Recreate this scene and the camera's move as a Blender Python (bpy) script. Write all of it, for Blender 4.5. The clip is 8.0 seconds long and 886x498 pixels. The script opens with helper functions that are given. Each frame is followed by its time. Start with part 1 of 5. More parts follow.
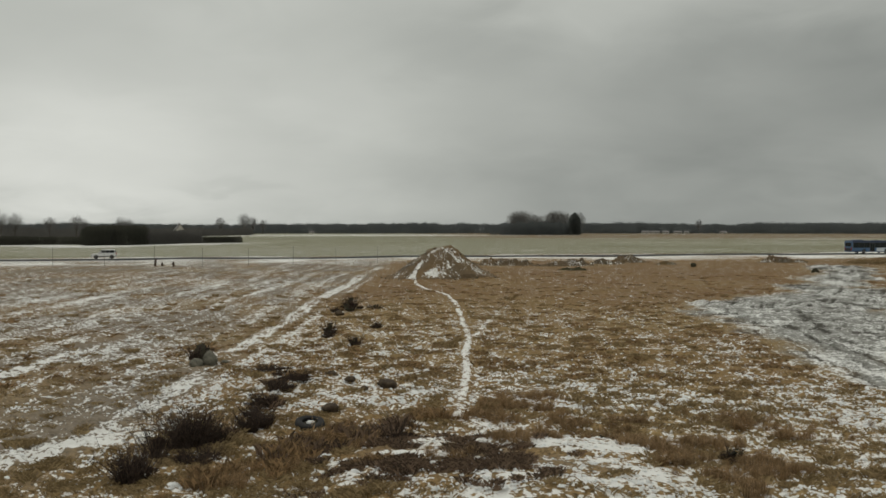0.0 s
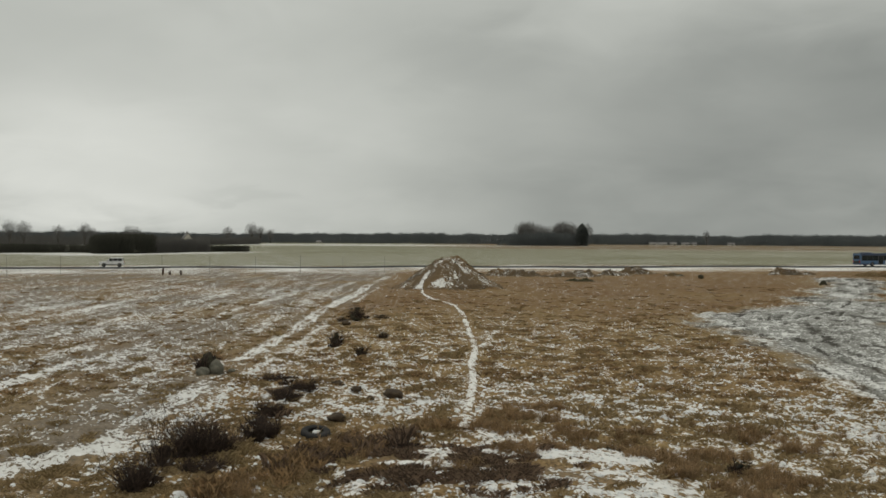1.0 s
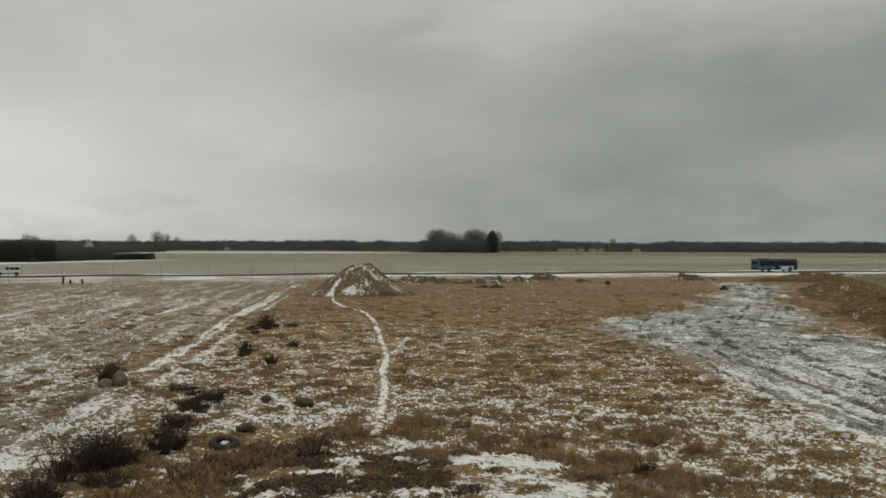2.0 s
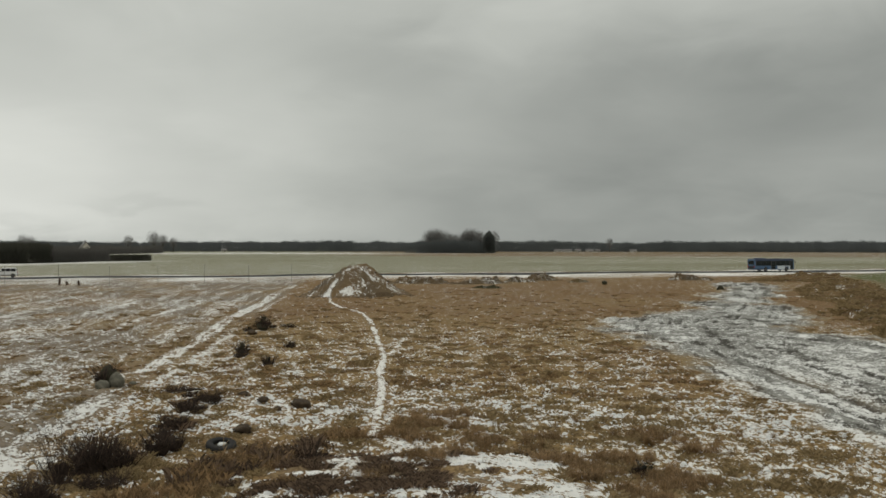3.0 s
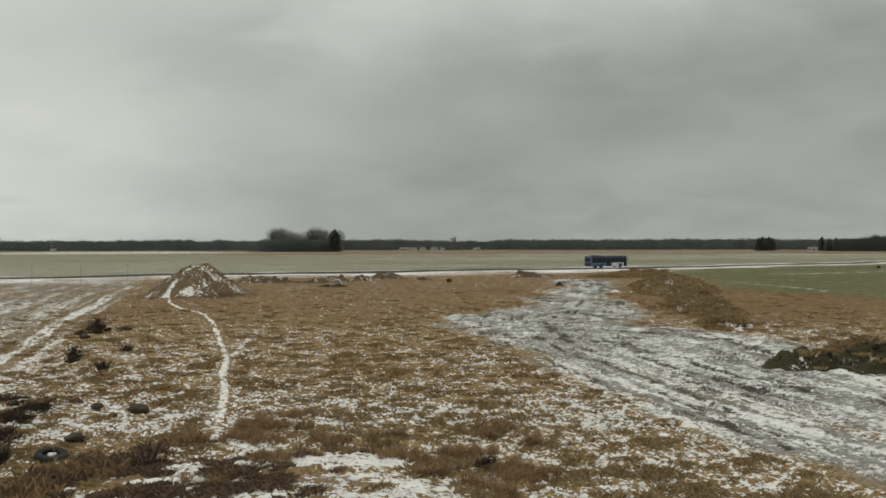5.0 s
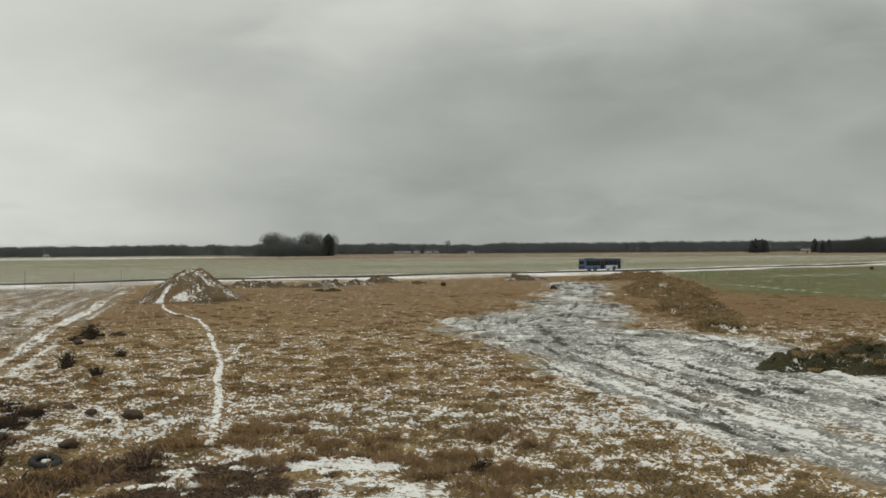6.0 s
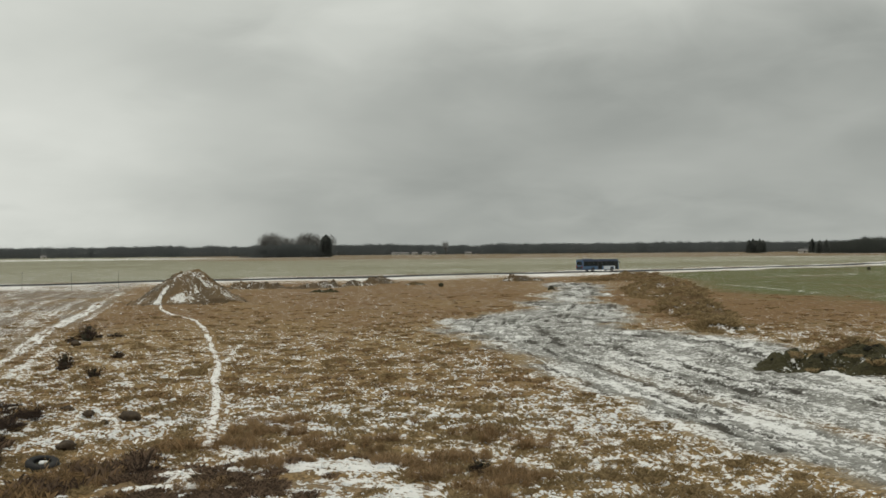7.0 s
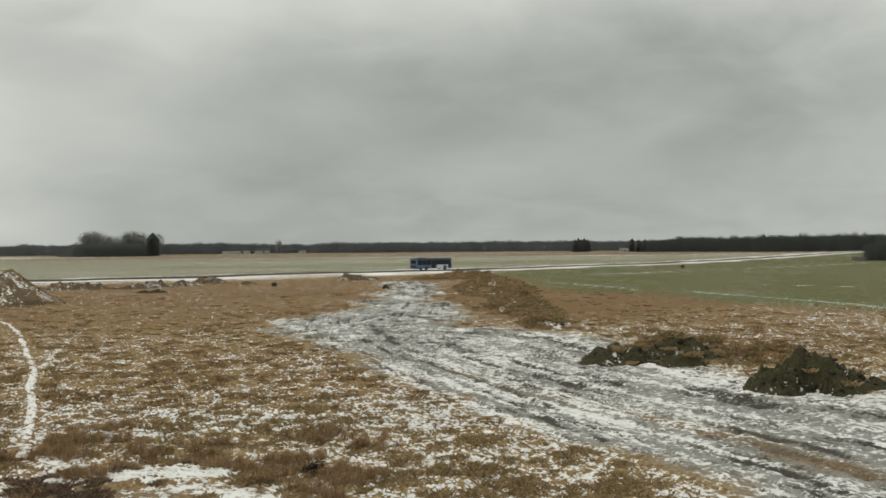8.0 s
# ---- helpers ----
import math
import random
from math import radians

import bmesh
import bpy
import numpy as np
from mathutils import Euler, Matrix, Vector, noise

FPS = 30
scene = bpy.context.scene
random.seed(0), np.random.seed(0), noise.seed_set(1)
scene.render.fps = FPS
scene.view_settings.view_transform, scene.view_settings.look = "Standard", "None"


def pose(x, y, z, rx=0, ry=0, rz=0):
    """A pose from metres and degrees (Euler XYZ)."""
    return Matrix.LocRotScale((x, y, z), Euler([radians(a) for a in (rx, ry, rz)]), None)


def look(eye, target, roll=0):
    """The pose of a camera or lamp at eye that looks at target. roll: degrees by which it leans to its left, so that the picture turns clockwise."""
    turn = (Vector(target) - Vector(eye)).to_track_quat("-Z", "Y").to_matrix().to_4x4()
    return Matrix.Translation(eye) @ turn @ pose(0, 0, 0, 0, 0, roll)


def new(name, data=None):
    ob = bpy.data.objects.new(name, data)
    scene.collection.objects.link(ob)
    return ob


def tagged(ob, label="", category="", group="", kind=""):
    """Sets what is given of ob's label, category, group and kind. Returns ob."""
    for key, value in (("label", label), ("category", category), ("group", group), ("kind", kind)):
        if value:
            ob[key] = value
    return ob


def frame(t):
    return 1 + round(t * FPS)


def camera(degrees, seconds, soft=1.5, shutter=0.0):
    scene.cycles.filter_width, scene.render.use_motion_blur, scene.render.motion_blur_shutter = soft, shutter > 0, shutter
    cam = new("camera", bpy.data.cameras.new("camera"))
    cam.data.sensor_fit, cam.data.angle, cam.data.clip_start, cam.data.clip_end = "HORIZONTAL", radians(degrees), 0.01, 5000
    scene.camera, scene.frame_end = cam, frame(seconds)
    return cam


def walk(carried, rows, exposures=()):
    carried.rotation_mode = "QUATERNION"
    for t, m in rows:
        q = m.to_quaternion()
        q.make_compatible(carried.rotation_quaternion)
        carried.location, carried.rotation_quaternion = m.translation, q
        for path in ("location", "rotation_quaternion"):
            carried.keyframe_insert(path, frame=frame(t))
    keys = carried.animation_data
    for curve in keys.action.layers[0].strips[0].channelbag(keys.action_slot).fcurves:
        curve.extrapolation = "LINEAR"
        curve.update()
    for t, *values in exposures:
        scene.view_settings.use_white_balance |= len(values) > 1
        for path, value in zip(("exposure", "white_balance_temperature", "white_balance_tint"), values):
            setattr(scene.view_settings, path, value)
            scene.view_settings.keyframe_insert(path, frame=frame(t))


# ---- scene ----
EYE = 5.7
cam = camera(50.71, 8.0, soft=1.58)
# seconds, yaw, pitch, roll: the camera turns where it is
ROWS = [
    (0.0, -0.0, -1.183, -0.0),
    (0.5, 0.393, -0.523, -0.302),
    (1.0, 0.437, -0.557, -0.342),
    (1.5, 0.362, -0.598, -0.391),
    (1.6, -0.138, -0.439, -0.327),
    (1.7, -1.404, -0.174, -0.181),
    (1.8, -2.93, -0.097, -0.114),
    (1.9, -4.165, -0.1, -0.189),
    (2.0, -5.0, -0.098, -0.208),
    (2.2, -5.225, -0.058, -0.217),
    (3.5, -5.26, -0.076, 0.072),
    (4.0, -5.442, -0.093, 0.136),
    (4.5, -5.877, -0.152, 0.099),
    (4.6, -7.214, -0.098, 0.382),
    (4.7, -9.901, -0.355, 0.356),
    (4.8, -12.442, -0.591, 0.42),
    (4.9, -14.026, -0.577, 0.308),
    (5.0, -14.639, -0.165, 0.13),
    (5.2, -14.587, -0.091, 0.154),
    (6.5, -15.208, 0.126, 0.571),
    (7.0, -15.146, 0.106, 0.505),
    (7.5, -15.451, -0.059, 0.481),
    (7.6, -16.481, -0.134, 0.234),
    (7.7, -19.126, 0.091, 0.263),
    (7.8, -22.051, -0.242, 0.374),
    (7.9, -24.322, -0.191, 0.038),
    (8.0, -25.262, -0.042, 0.493),
]
walk(cam, [(t, pose(0, 0, EYE, 90 + pitch, roll, yaw)) for t, yaw, pitch, roll in ROWS], exposures=[(0.0, -0.21), (1.5, -0.18), (2.0, -0.23), (3.5, -0.07), (4.5, -0.03), (5.0, -0.04), (6.5, 0.11), (7.5, 0.11), (8.0, 0.19)])

# ---- world and sun ----
SUN_AZ, SUN_EL = -60.0, 50.0


def aim(az, el):
    a, e = radians(az), radians(el)
    return (math.sin(a) * math.cos(e), math.cos(a) * math.cos(e), math.sin(e))


def nodes_of(tree):
    def make(kind, inputs=None, operation="", data_type="", attribute_name="", interpolation_type=""):
        n = tree.nodes.new(kind)
        if operation:
            n.operation = operation
        if data_type:
            n.data_type = data_type
        if attribute_name:
            n.attribute_name = attribute_name
        if interpolation_type:
            n.interpolation_type = interpolation_type
        for k, v in (inputs or {}).items():
            if isinstance(v, bpy.types.NodeSocket):
                tree.links.new(v, n.inputs[k])
            else:
                n.inputs[k].default_value = v
        return n
    return make


def build_world():
    w = bpy.data.worlds.new("overcast_sky")
    scene.world = w
    w.use_nodes = True
    t = w.node_tree
    t.nodes.clear()
    N = nodes_of(t)

    def m(op, a, b=0.0, c=0.0):
        return N("ShaderNodeMath", {0: a, 1: b, 2: c}, operation=op).outputs[0]

    geo = N("ShaderNodeTexCoord").outputs["Generated"]
    sep = N("ShaderNodeSeparateXYZ", {0: geo})
    z = m("MAXIMUM", sep.outputs[2], 0.0)
    # cloud sheet seen in perspective
    k = m("DIVIDE", 1.0, m("ADD", z, 0.30))
    flat = N("ShaderNodeCombineXYZ", {0: m("MULTIPLY", sep.outputs[0], k), 1: m("MULTIPLY", sep.outputs[1], k), 2: m("MULTIPLY", z, 1.2)}).outputs[0]
    big = N("ShaderNodeTexNoise", {"Vector": flat, "Scale": 1.5, "Detail": 4.0, "Roughness": 0.48, "Distortion": 0.35}).outputs["Fac"]
    fine = N("ShaderNodeTexNoise", {"Vector": flat, "Scale": 4.5, "Detail": 5.0, "Roughness": 0.5, "Distortion": 0.5}).outputs["Fac"]
    val = m("ADD", m("MULTIPLY", m("SUBTRACT", big, 0.5), CLOUD_BIG), m("MULTIPLY", m("SUBTRACT", fine, 0.5), CLOUD_FINE))
    # broad banks of thicker and thinner cloud
    for az, el, wide, tall, amount in BANKS:
        d = Vector(aim(az, el))
        side = Vector((math.cos(radians(az)), -math.sin(radians(az)), 0))
        up = side.cross(d)
        a = N("ShaderNodeVectorMath", {0: geo, 1: tuple(side)}, operation="DOT_PRODUCT").outputs["Value"]
        b = N("ShaderNodeVectorMath", {0: geo, 1: tuple(up)}, operation="DOT_PRODUCT").outputs["Value"]
        f = N("ShaderNodeVectorMath", {0: geo, 1: tuple(d)}, operation="DOT_PRODUCT").outputs["Value"]
        wob = m("MULTIPLY", m("SUBTRACT", fine, 0.5), 0.10)
        a = m("DIVIDE", m("ADD", a, wob), math.sin(radians(wide)))
        b = m("DIVIDE", m("ADD", b, m("MULTIPLY", wob, 0.5)), math.sin(radians(tall)))
        r = m("ADD", m("MULTIPLY", a, a), m("MULTIPLY", b, b))
        g = m("DIVIDE", 1.0, m("ADD", 1.0, m("MULTIPLY", r, r)))
        g = m("MULTIPLY", g, m("GREATER_THAN", f, 0.0))
        val = m("ADD", val, m("MULTIPLY", g, amount))
    # an overcast sky is lighter overhead
    val = m("ADD", val, m("MULTIPLY", z, 0.62))
    val = m("MAXIMUM", m("ADD", val, SKY_BASE), 0.08)
    ramp = N("ShaderNodeValToRGB", {0: val})
    ramp.color_ramp.elements[0].position, ramp.color_ramp.elements[0].color = 0.0, (0.0, 0.0, 0.0, 1)
    ramp.color_ramp.elements[1].position, ramp.color_ramp.elements[1].color = 1.0, (0.99, 1.0, 0.935, 1)
    e = ramp.color_ramp.elements.new(0.3)
    e.color = (0.288, 0.304, 0.285, 1)
    e = ramp.color_ramp.elements.new(0.55)
    e.color = (0.538, 0.556, 0.516, 1)
    bg = N("ShaderNodeBackground", {"Color": ramp.outputs[0], "Strength": 1.0})
    N("ShaderNodeOutputWorld", {"Surface": bg.outputs[0]})


# azimuth, elevation, half width, half height (degrees), amount
SKY_BASE, CLOUD_BIG, CLOUD_FINE = 0.425, 0.22, 0.12
BANKS = [
    (-21.0, 4.5, 9.0, 4.0, 0.25),
    (-12.0, 1.5, 12.0, 1.8, 0.15),
    (-6.0, 8.0, 6.0, 4.5, 0.10),
    (-20.0, 14.0, 9.0, 3.0, -0.05),
    (0.0, 11.0, 6.0, 2.2, -0.09),
    (19.0, 8.0, 10.0, 4.5, -0.135),
    (14.0, 2.0, 15.0, 2.5, -0.07),
    (-12.5, 2.6, 3.5, 0.5, -0.08),
    (30.0, 4.0, 9.0, 2.0, 0.05),
    (37.0, 9.0, 15.0, 6.0, -0.15),
    (36.0, 11.0, 9.0, 2.5, -0.06),
]
build_world()
sun = new("sun", bpy.data.lights.new("sun", "SUN"))
sun.data.energy, sun.data.angle, sun.data.color = 0.45, radians(40), (1.0, 0.97, 0.92)
sun.matrix_world = look(Vector(aim(SUN_AZ, SUN_EL)) * 100, (0, 0, 0))

# ---- materials ----


def material(name):
    mat = bpy.data.materials.new(name)
    mat.use_nodes = True
    t = mat.node_tree
    t.nodes.clear()
    N = nodes_of(t)
    out = N("ShaderNodeOutputMaterial")
    bsdf = N("ShaderNodeBsdfPrincipled")
    t.links.new(bsdf.outputs[0], out.inputs[0])
    bsdf.inputs["Specular IOR Level"].default_value = 0.25
    return mat, t, N, bsdf


def mixer(N, t):
    def mix(fac, a, b):
        n = N("ShaderNodeMix", data_type="RGBA")
        for i, v in ((0, fac), (6, a), (7, b)):
            if isinstance(v, bpy.types.NodeSocket):
                t.links.new(v, n.inputs[i])
            else:
                n.inputs[i].default_value = (*v, 1.0) if isinstance(v, tuple) else v
        return n.outputs[2]
    return mix


def spotted(name, a, b, scale=4.0, rough=0.8, metallic=0.0, bump=0.0, detail=5.0, island=False, obrandom=0.0, dense=False):
    """A surface whose colour wanders between a and b, at two scales."""
    mat, t, N, bsdf = material(name)
    mix = mixer(N, t)
    pos = N("ShaderNodeTexCoord").outputs["Object"]
    n1 = N("ShaderNodeTexNoise", {"Vector": pos, "Scale": scale, "Detail": detail, "Roughness": 0.6}).outputs["Fac"]
    n2 = N("ShaderNodeTexNoise", {"Vector": pos, "Scale": scale * 0.13, "Detail": 3.0}).outputs["Fac"]
    s = N("ShaderNodeMath", {0: n1, 1: n2}, operation="ADD").outputs[0]
    if island:
        rnd = N("ShaderNodeNewGeometry").outputs["Random Per Island"]
        s = N("ShaderNodeMath", {0: rnd, 1: 0.35 if dense else 0.9, 2: N("ShaderNodeMath", {0: s, 1: 0.55}, operation="MULTIPLY").outputs[0]}, operation="MULTIPLY_ADD").outputs[0]
    if obrandom:
        rnd = N("ShaderNodeObjectInfo").outputs["Random"]
        s = N("ShaderNodeMath", {0: N("ShaderNodeMath", {0: rnd, 1: 0.5}, operation="SUBTRACT").outputs[0], 1: obrandom, 2: s}, operation="MULTIPLY_ADD").outputs[0]
    fac = N("ShaderNodeMapRange", {"Value": s, "From Min": 0.4 if dense else 0.7, "From Max": 1.1 if dense else 1.3}).outputs[0]
    t.links.new(mix(fac, a, b), bsdf.inputs["Base Color"])
    bsdf.inputs["Roughness"].default_value = rough
    bsdf.inputs["Metallic"].default_value = metallic
    if dense:
        # a mass of fine twigs takes the sky's light from all round, not facet by facet
        lean = N("ShaderNodeVectorMath", {0: N("ShaderNodeNewGeometry").outputs["Normal"], 1: (0.3, 0.3, 0.3), 2: (0.0, 0.0, 0.7)}, operation="MULTIPLY_ADD").outputs[0]
        t.links.new(N("ShaderNodeVectorMath", {0: lean}, operation="NORMALIZE").outputs[0], bsdf.inputs["Normal"])
        bsdf.inputs["Specular IOR Level"].default_value = 0.0
    if bump:
        bp = N("ShaderNodeBump", {"Height": n1, "Strength": bump, "Distance": 0.1})
        t.links.new(bp.outputs[0], bsdf.inputs["Normal"])
    return mat


def ground_material(name, dark=(0.045, 0.036, 0.028), light=(0.20, 0.175, 0.145), dry=(0.24, 0.215, 0.18), rutted=0.0, thin=0.0):
    """Dry grass, soil, winter crop and stubble, with snow lying in it. The vertex layers say what grows or lies where."""
    mat, t, N, bsdf = material(name)
    mix = mixer(N, t)

    def m(op, a, b=0.0, c=0.0):
        return N("ShaderNodeMath", {0: a, 1: b, 2: c}, operation=op).outputs[0]

    pos = N("ShaderNodeTexCoord").outputs["Object"]
    lay = N("ShaderNodeSeparateColor", {0: N("ShaderNodeAttribute", attribute_name="lie").outputs["Color"]})
    sow = N("ShaderNodeSeparateColor", {0: N("ShaderNodeAttribute", attribute_name="grow").outputs["Color"]})
    snow, soil, tone = lay.outputs[0], lay.outputs[1], lay.outputs[2]
    green, pale, brown = sow.outputs[0], sow.outputs[1], sow.outputs[2]

    def noise_at(scale, detail=4.0, rough=0.6, vec=pos):
        return N("ShaderNodeTexNoise", {"Vector": vec, "Scale": scale, "Detail": detail, "Roughness": rough}).outputs["Fac"]

    n_fine, n_mid, n_big = noise_at(9.0, 5.0, 0.7), noise_at(1.7, 5.0, 0.65), noise_at(0.16, 4.0)
    straw = mix(N("ShaderNodeMapRange", {"Value": n_fine, "From Min": 0.35, "From Max": 0.68}).outputs[0], (0.116, 0.078, 0.034), (0.368, 0.254, 0.118))
    rust = mix(N("ShaderNodeMapRange", {"Value": n_fine, "From Min": 0.35, "From Max": 0.68}).outputs[0], (0.085, 0.054, 0.027), (0.285, 0.176, 0.084))
    grass = mix(N("ShaderNodeMapRange", {"Value": m("ADD", m("MULTIPLY", n_mid, 0.6), m("MULTIPLY", tone, 0.8)), "From Min": 0.4, "From Max": 0.95}).outputs[0], straw, rust)
    grass = mix(N("ShaderNodeMapRange", {"Value": n_big, "From Min": 0.55, "From Max": 0.75, "To Max": 0.35}).outputs[0], grass, (0.165, 0.128, 0.06))
    # dark wet thatch, with the shade between tufts painted into the same patches
    thatch_shade = N("ShaderNodeMapRange", {"Value": noise_at(5.5, 4.0, 0.7), "From Min": 0.46, "From Max": 0.34, "To Max": 0.75}).outputs[0]
    grass = mix(thatch_shade, grass, (0.038, 0.027, 0.014))
    earth = mix(N("ShaderNodeMapRange", {"Value": n_mid, "From Min": 0.36, "From Max": 0.64}).outputs[0], dark, light)
    earth = mix(N("ShaderNodeMapRange", {"Value": n_fine, "From Min": 0.3, "From Max": 0.75}).outputs[0], earth, dry)
    if rutted:
        earth = mix(m("MULTIPLY", tone, rutted), earth, (0.03, 0.026, 0.019))
    crop = mix(noise_at(0.35, 6.0, 0.7), (0.056, 0.066, 0.022), (0.13, 0.135, 0.056))
    crop = mix(N("ShaderNodeMapRange", {"Value": noise_at(0.06, 5.0, 0.65), "From Min": 0.45, "From Max": 0.68, "To Max": 0.75}).outputs[0], crop, (0.125, 0.098, 0.045))
    stubble = mix(N("ShaderNodeMapRange", {"Value": noise_at(0.055, 5.0, 0.55, N("ShaderNodeMapping", {"Vector": pos, "Scale": (0.35, 1.6, 1), "Rotation": (0, 0, -0.25)}).outputs[0]), "From Min": 0.35, "From Max": 0.65}).outputs[0], (0.166, 0.158, 0.092), (0.222, 0.215, 0.15))
    fallow = mix(noise_at(0.05, 5.0), (0.13, 0.094, 0.052), (0.20, 0.15, 0.09))
    col = mix(soil, grass, earth)
    col = mix(green, col, crop)
    col = mix(pale, col, stubble)
    col = mix(brown, col, fallow)
    # snow keeps to the hollows and breaks up into flecks
    near = N("ShaderNodeMapping", {"Vector": pos, "Scale": (1, 0.8, 1)}).outputs[0]
    fleck = m("ADD", m("ADD", m("MULTIPLY", m("SUBTRACT", noise_at(3.6, 3.0, 0.6, near), 0.5), 2.2), m("MULTIPLY", m("SUBTRACT", noise_at(9.0, 3.0, 0.62, near), 0.5), 2.2)), m("MULTIPLY", m("SUBTRACT", noise_at(0.7, 4.0, 0.6), 0.5), 0.2))
    cover = N("ShaderNodeMapRange", {"Value": m("ADD", snow, fleck), "From Min": 0.46 - thin, "From Max": 0.66 + thin}, interpolation_type="SMOOTHSTEP").outputs[0]
    dirt = N("ShaderNodeMapRange", {"Value": n_mid, "From Min": 0.36, "From Max": 0.68, "To Max": 0.7}).outputs[0]
    white = mix(m("MULTIPLY", dirt, m("ADD", 0.3, m("MULTIPLY", soil, 0.45))), (0.78, 0.78, 0.75), (0.42, 0.40, 0.355))
    col = mix(m("MULTIPLY", cover, 0.9), col, white)
    t.links.new(col, bsdf.inputs["Base Color"])
    rough = N("ShaderNodeMapRange", {"Value": cover, "To Min": 0.95, "To Max": 0.7}).outputs[0]
    t.links.new(rough, bsdf.inputs["Roughness"])
    bsdf.inputs["Specular IOR Level"].default_value = 0.08
    bp = N("ShaderNodeBump", {"Height": m("ADD", m("MULTIPLY", n_fine, 0.6), m("MULTIPLY", cover, 0.3)), "Strength": 0.5, "Distance": 0.08})
    t.links.new(bp.outputs[0], bsdf.inputs["Normal"])
    return mat


def paint(name, rgb, rough=0.35, metallic=0.0, coat=0.0, dirt=(0.12, 0.10, 0.08), amount=0.3):
    mat, t, N, bsdf = material(name)
    mix = mixer(N, t)
    pos = N("ShaderNodeTexCoord").outputs["Object"]
    n = N("ShaderNodeTexNoise", {"Vector": pos, "Scale": 1.3, "Detail": 6.0, "Roughness": 0.7}).outputs["Fac"]
    f = N("ShaderNodeMapRange", {"Value": n, "From Min": 0.4, "From Max": 0.8, "To Max": amount}).outputs[0]
    t.links.new(mix(f, rgb, dirt), bsdf.inputs["Base Color"])
    bsdf.inputs["Roughness"].default_value = rough
    bsdf.inputs["Metallic"].default_value = metallic
    bsdf.inputs["Coat Weight"].default_value = coat
    bsdf.inputs["Specular IOR Level"].default_value = 0.5
    return mat


GROUND = ground_material("winter_field")
MUD = ground_material("frozen_mud", (0.045, 0.042, 0.033), (0.24, 0.236, 0.212), (0.29, 0.288, 0.262), 0.85, 0.16)
BANKM = ground_material("turf_bank", (0.026, 0.019, 0.011), (0.115, 0.078, 0.042), (0.16, 0.112, 0.06))
HEAP = ground_material("dug_soil", (0.010, 0.010, 0.006), (0.042, 0.041, 0.021), (0.075, 0.066, 0.036))
MOUND = ground_material("mound_earth", (0.028, 0.023, 0.016), (0.092, 0.076, 0.056), (0.128, 0.107, 0.08))
STRAW = spotted("dry_grass", (0.185, 0.132, 0.064), (0.38, 0.283, 0.15), 3.0, 0.9, island=True)
RUSTY = spotted("rusty_weeds", (0.125, 0.081, 0.041), (0.38, 0.25, 0.126), 2.0, 0.9, island=True)
TWIG = spotted("dark_twigs", (0.020, 0.014, 0.010), (0.075, 0.050, 0.036), 4.0, 0.9, island=True)
HEATHER = spotted("heather", (0.065, 0.046, 0.032), (0.23, 0.157, 0.104), 2.0, 0.95, island=True)
BARK = spotted("grey_bark", (0.08, 0.073, 0.063), (0.17, 0.155, 0.135), 3.0, 0.95)
GREYWOOD = spotted("grey_leafless_wood", (0.135, 0.13, 0.118), (0.20, 0.19, 0.17), 0.05, 0.98, island=True, dense=True)
CROWN = spotted("bare_twigs", (0.17, 0.165, 0.152), (0.25, 0.24, 0.22), 0.6, 0.95, island=True, dense=True)
# needles paled to grey: the haze over far spruces is mixed into their colour
HAZED = spotted("hazed_spruce_needles", (0.11, 0.118, 0.104), (0.16, 0.165, 0.148), 0.8, 0.95, island=True, dense=True)
# lighter, bluish base colour imitates distance haze; no haze is in the air
WOOD_FAR = spotted("hazy_distant_wood", (0.132, 0.144, 0.139), (0.176, 0.184, 0.177), 0.05, 0.98, island=True, dense=True)
WOOD_DARK = spotted("spruce_wood", (0.075, 0.082, 0.072), (0.11, 0.114, 0.10), 0.05, 0.98, island=True, dense=True)
STONE = spotted("field_stone", (0.07, 0.068, 0.05), (0.20, 0.185, 0.145), 5.0, 0.85, bump=0.6)
HEDGE = spotted("hedge_needles", (0.06, 0.062, 0.048), (0.105, 0.10, 0.08), 0.05, 0.98, island=True, dense=True)
SOIL = spotted("clod_soil", (0.010, 0.010, 0.006), (0.050, 0.045, 0.026), 2.2, 0.95, bump=0.8, island=True)
ASPHALT = spotted("wet_asphalt", (0.022, 0.022, 0.023), (0.055, 0.055, 0.055), 1.2, 0.95, bump=0.2)
RUBBER = spotted("tyre_rubber", (0.012, 0.012, 0.012), (0.035, 0.033, 0.03), 8.0, 0.85)
GALV = spotted("weathered_post", (0.20, 0.19, 0.17), (0.36, 0.35, 0.33), 5.0, 0.7)
SNOWM = spotted("lying_snow", (0.50, 0.50, 0.48), (0.80, 0.81, 0.80), 3.0, 0.7, bump=0.3)
BLUE = paint("bus_blue", (0.035, 0.095, 0.19), 0.35, coat=0.3)
NAVY = paint("bus_dark_blue", (0.012, 0.03, 0.075), 0.35, coat=0.3)
BUSWHITE = paint("bus_white", (0.50, 0.54, 0.58), 0.4, coat=0.2)
SILVER = paint("car_white", (0.78, 0.78, 0.76), 0.35, coat=0.4, amount=0.25)
BLACKP = paint("black_trim", (0.015, 0.015, 0.016), 0.5, amount=0.2)
RIM = paint("wheel_rim", (0.12, 0.12, 0.125), 0.4, metallic=0.7)
GLASS = paint("dark_glass", (0.012, 0.016, 0.02), 0.08, amount=0.1)
LAMPW = paint("head_lamp", (0.7, 0.7, 0.68), 0.15, amount=0.1)
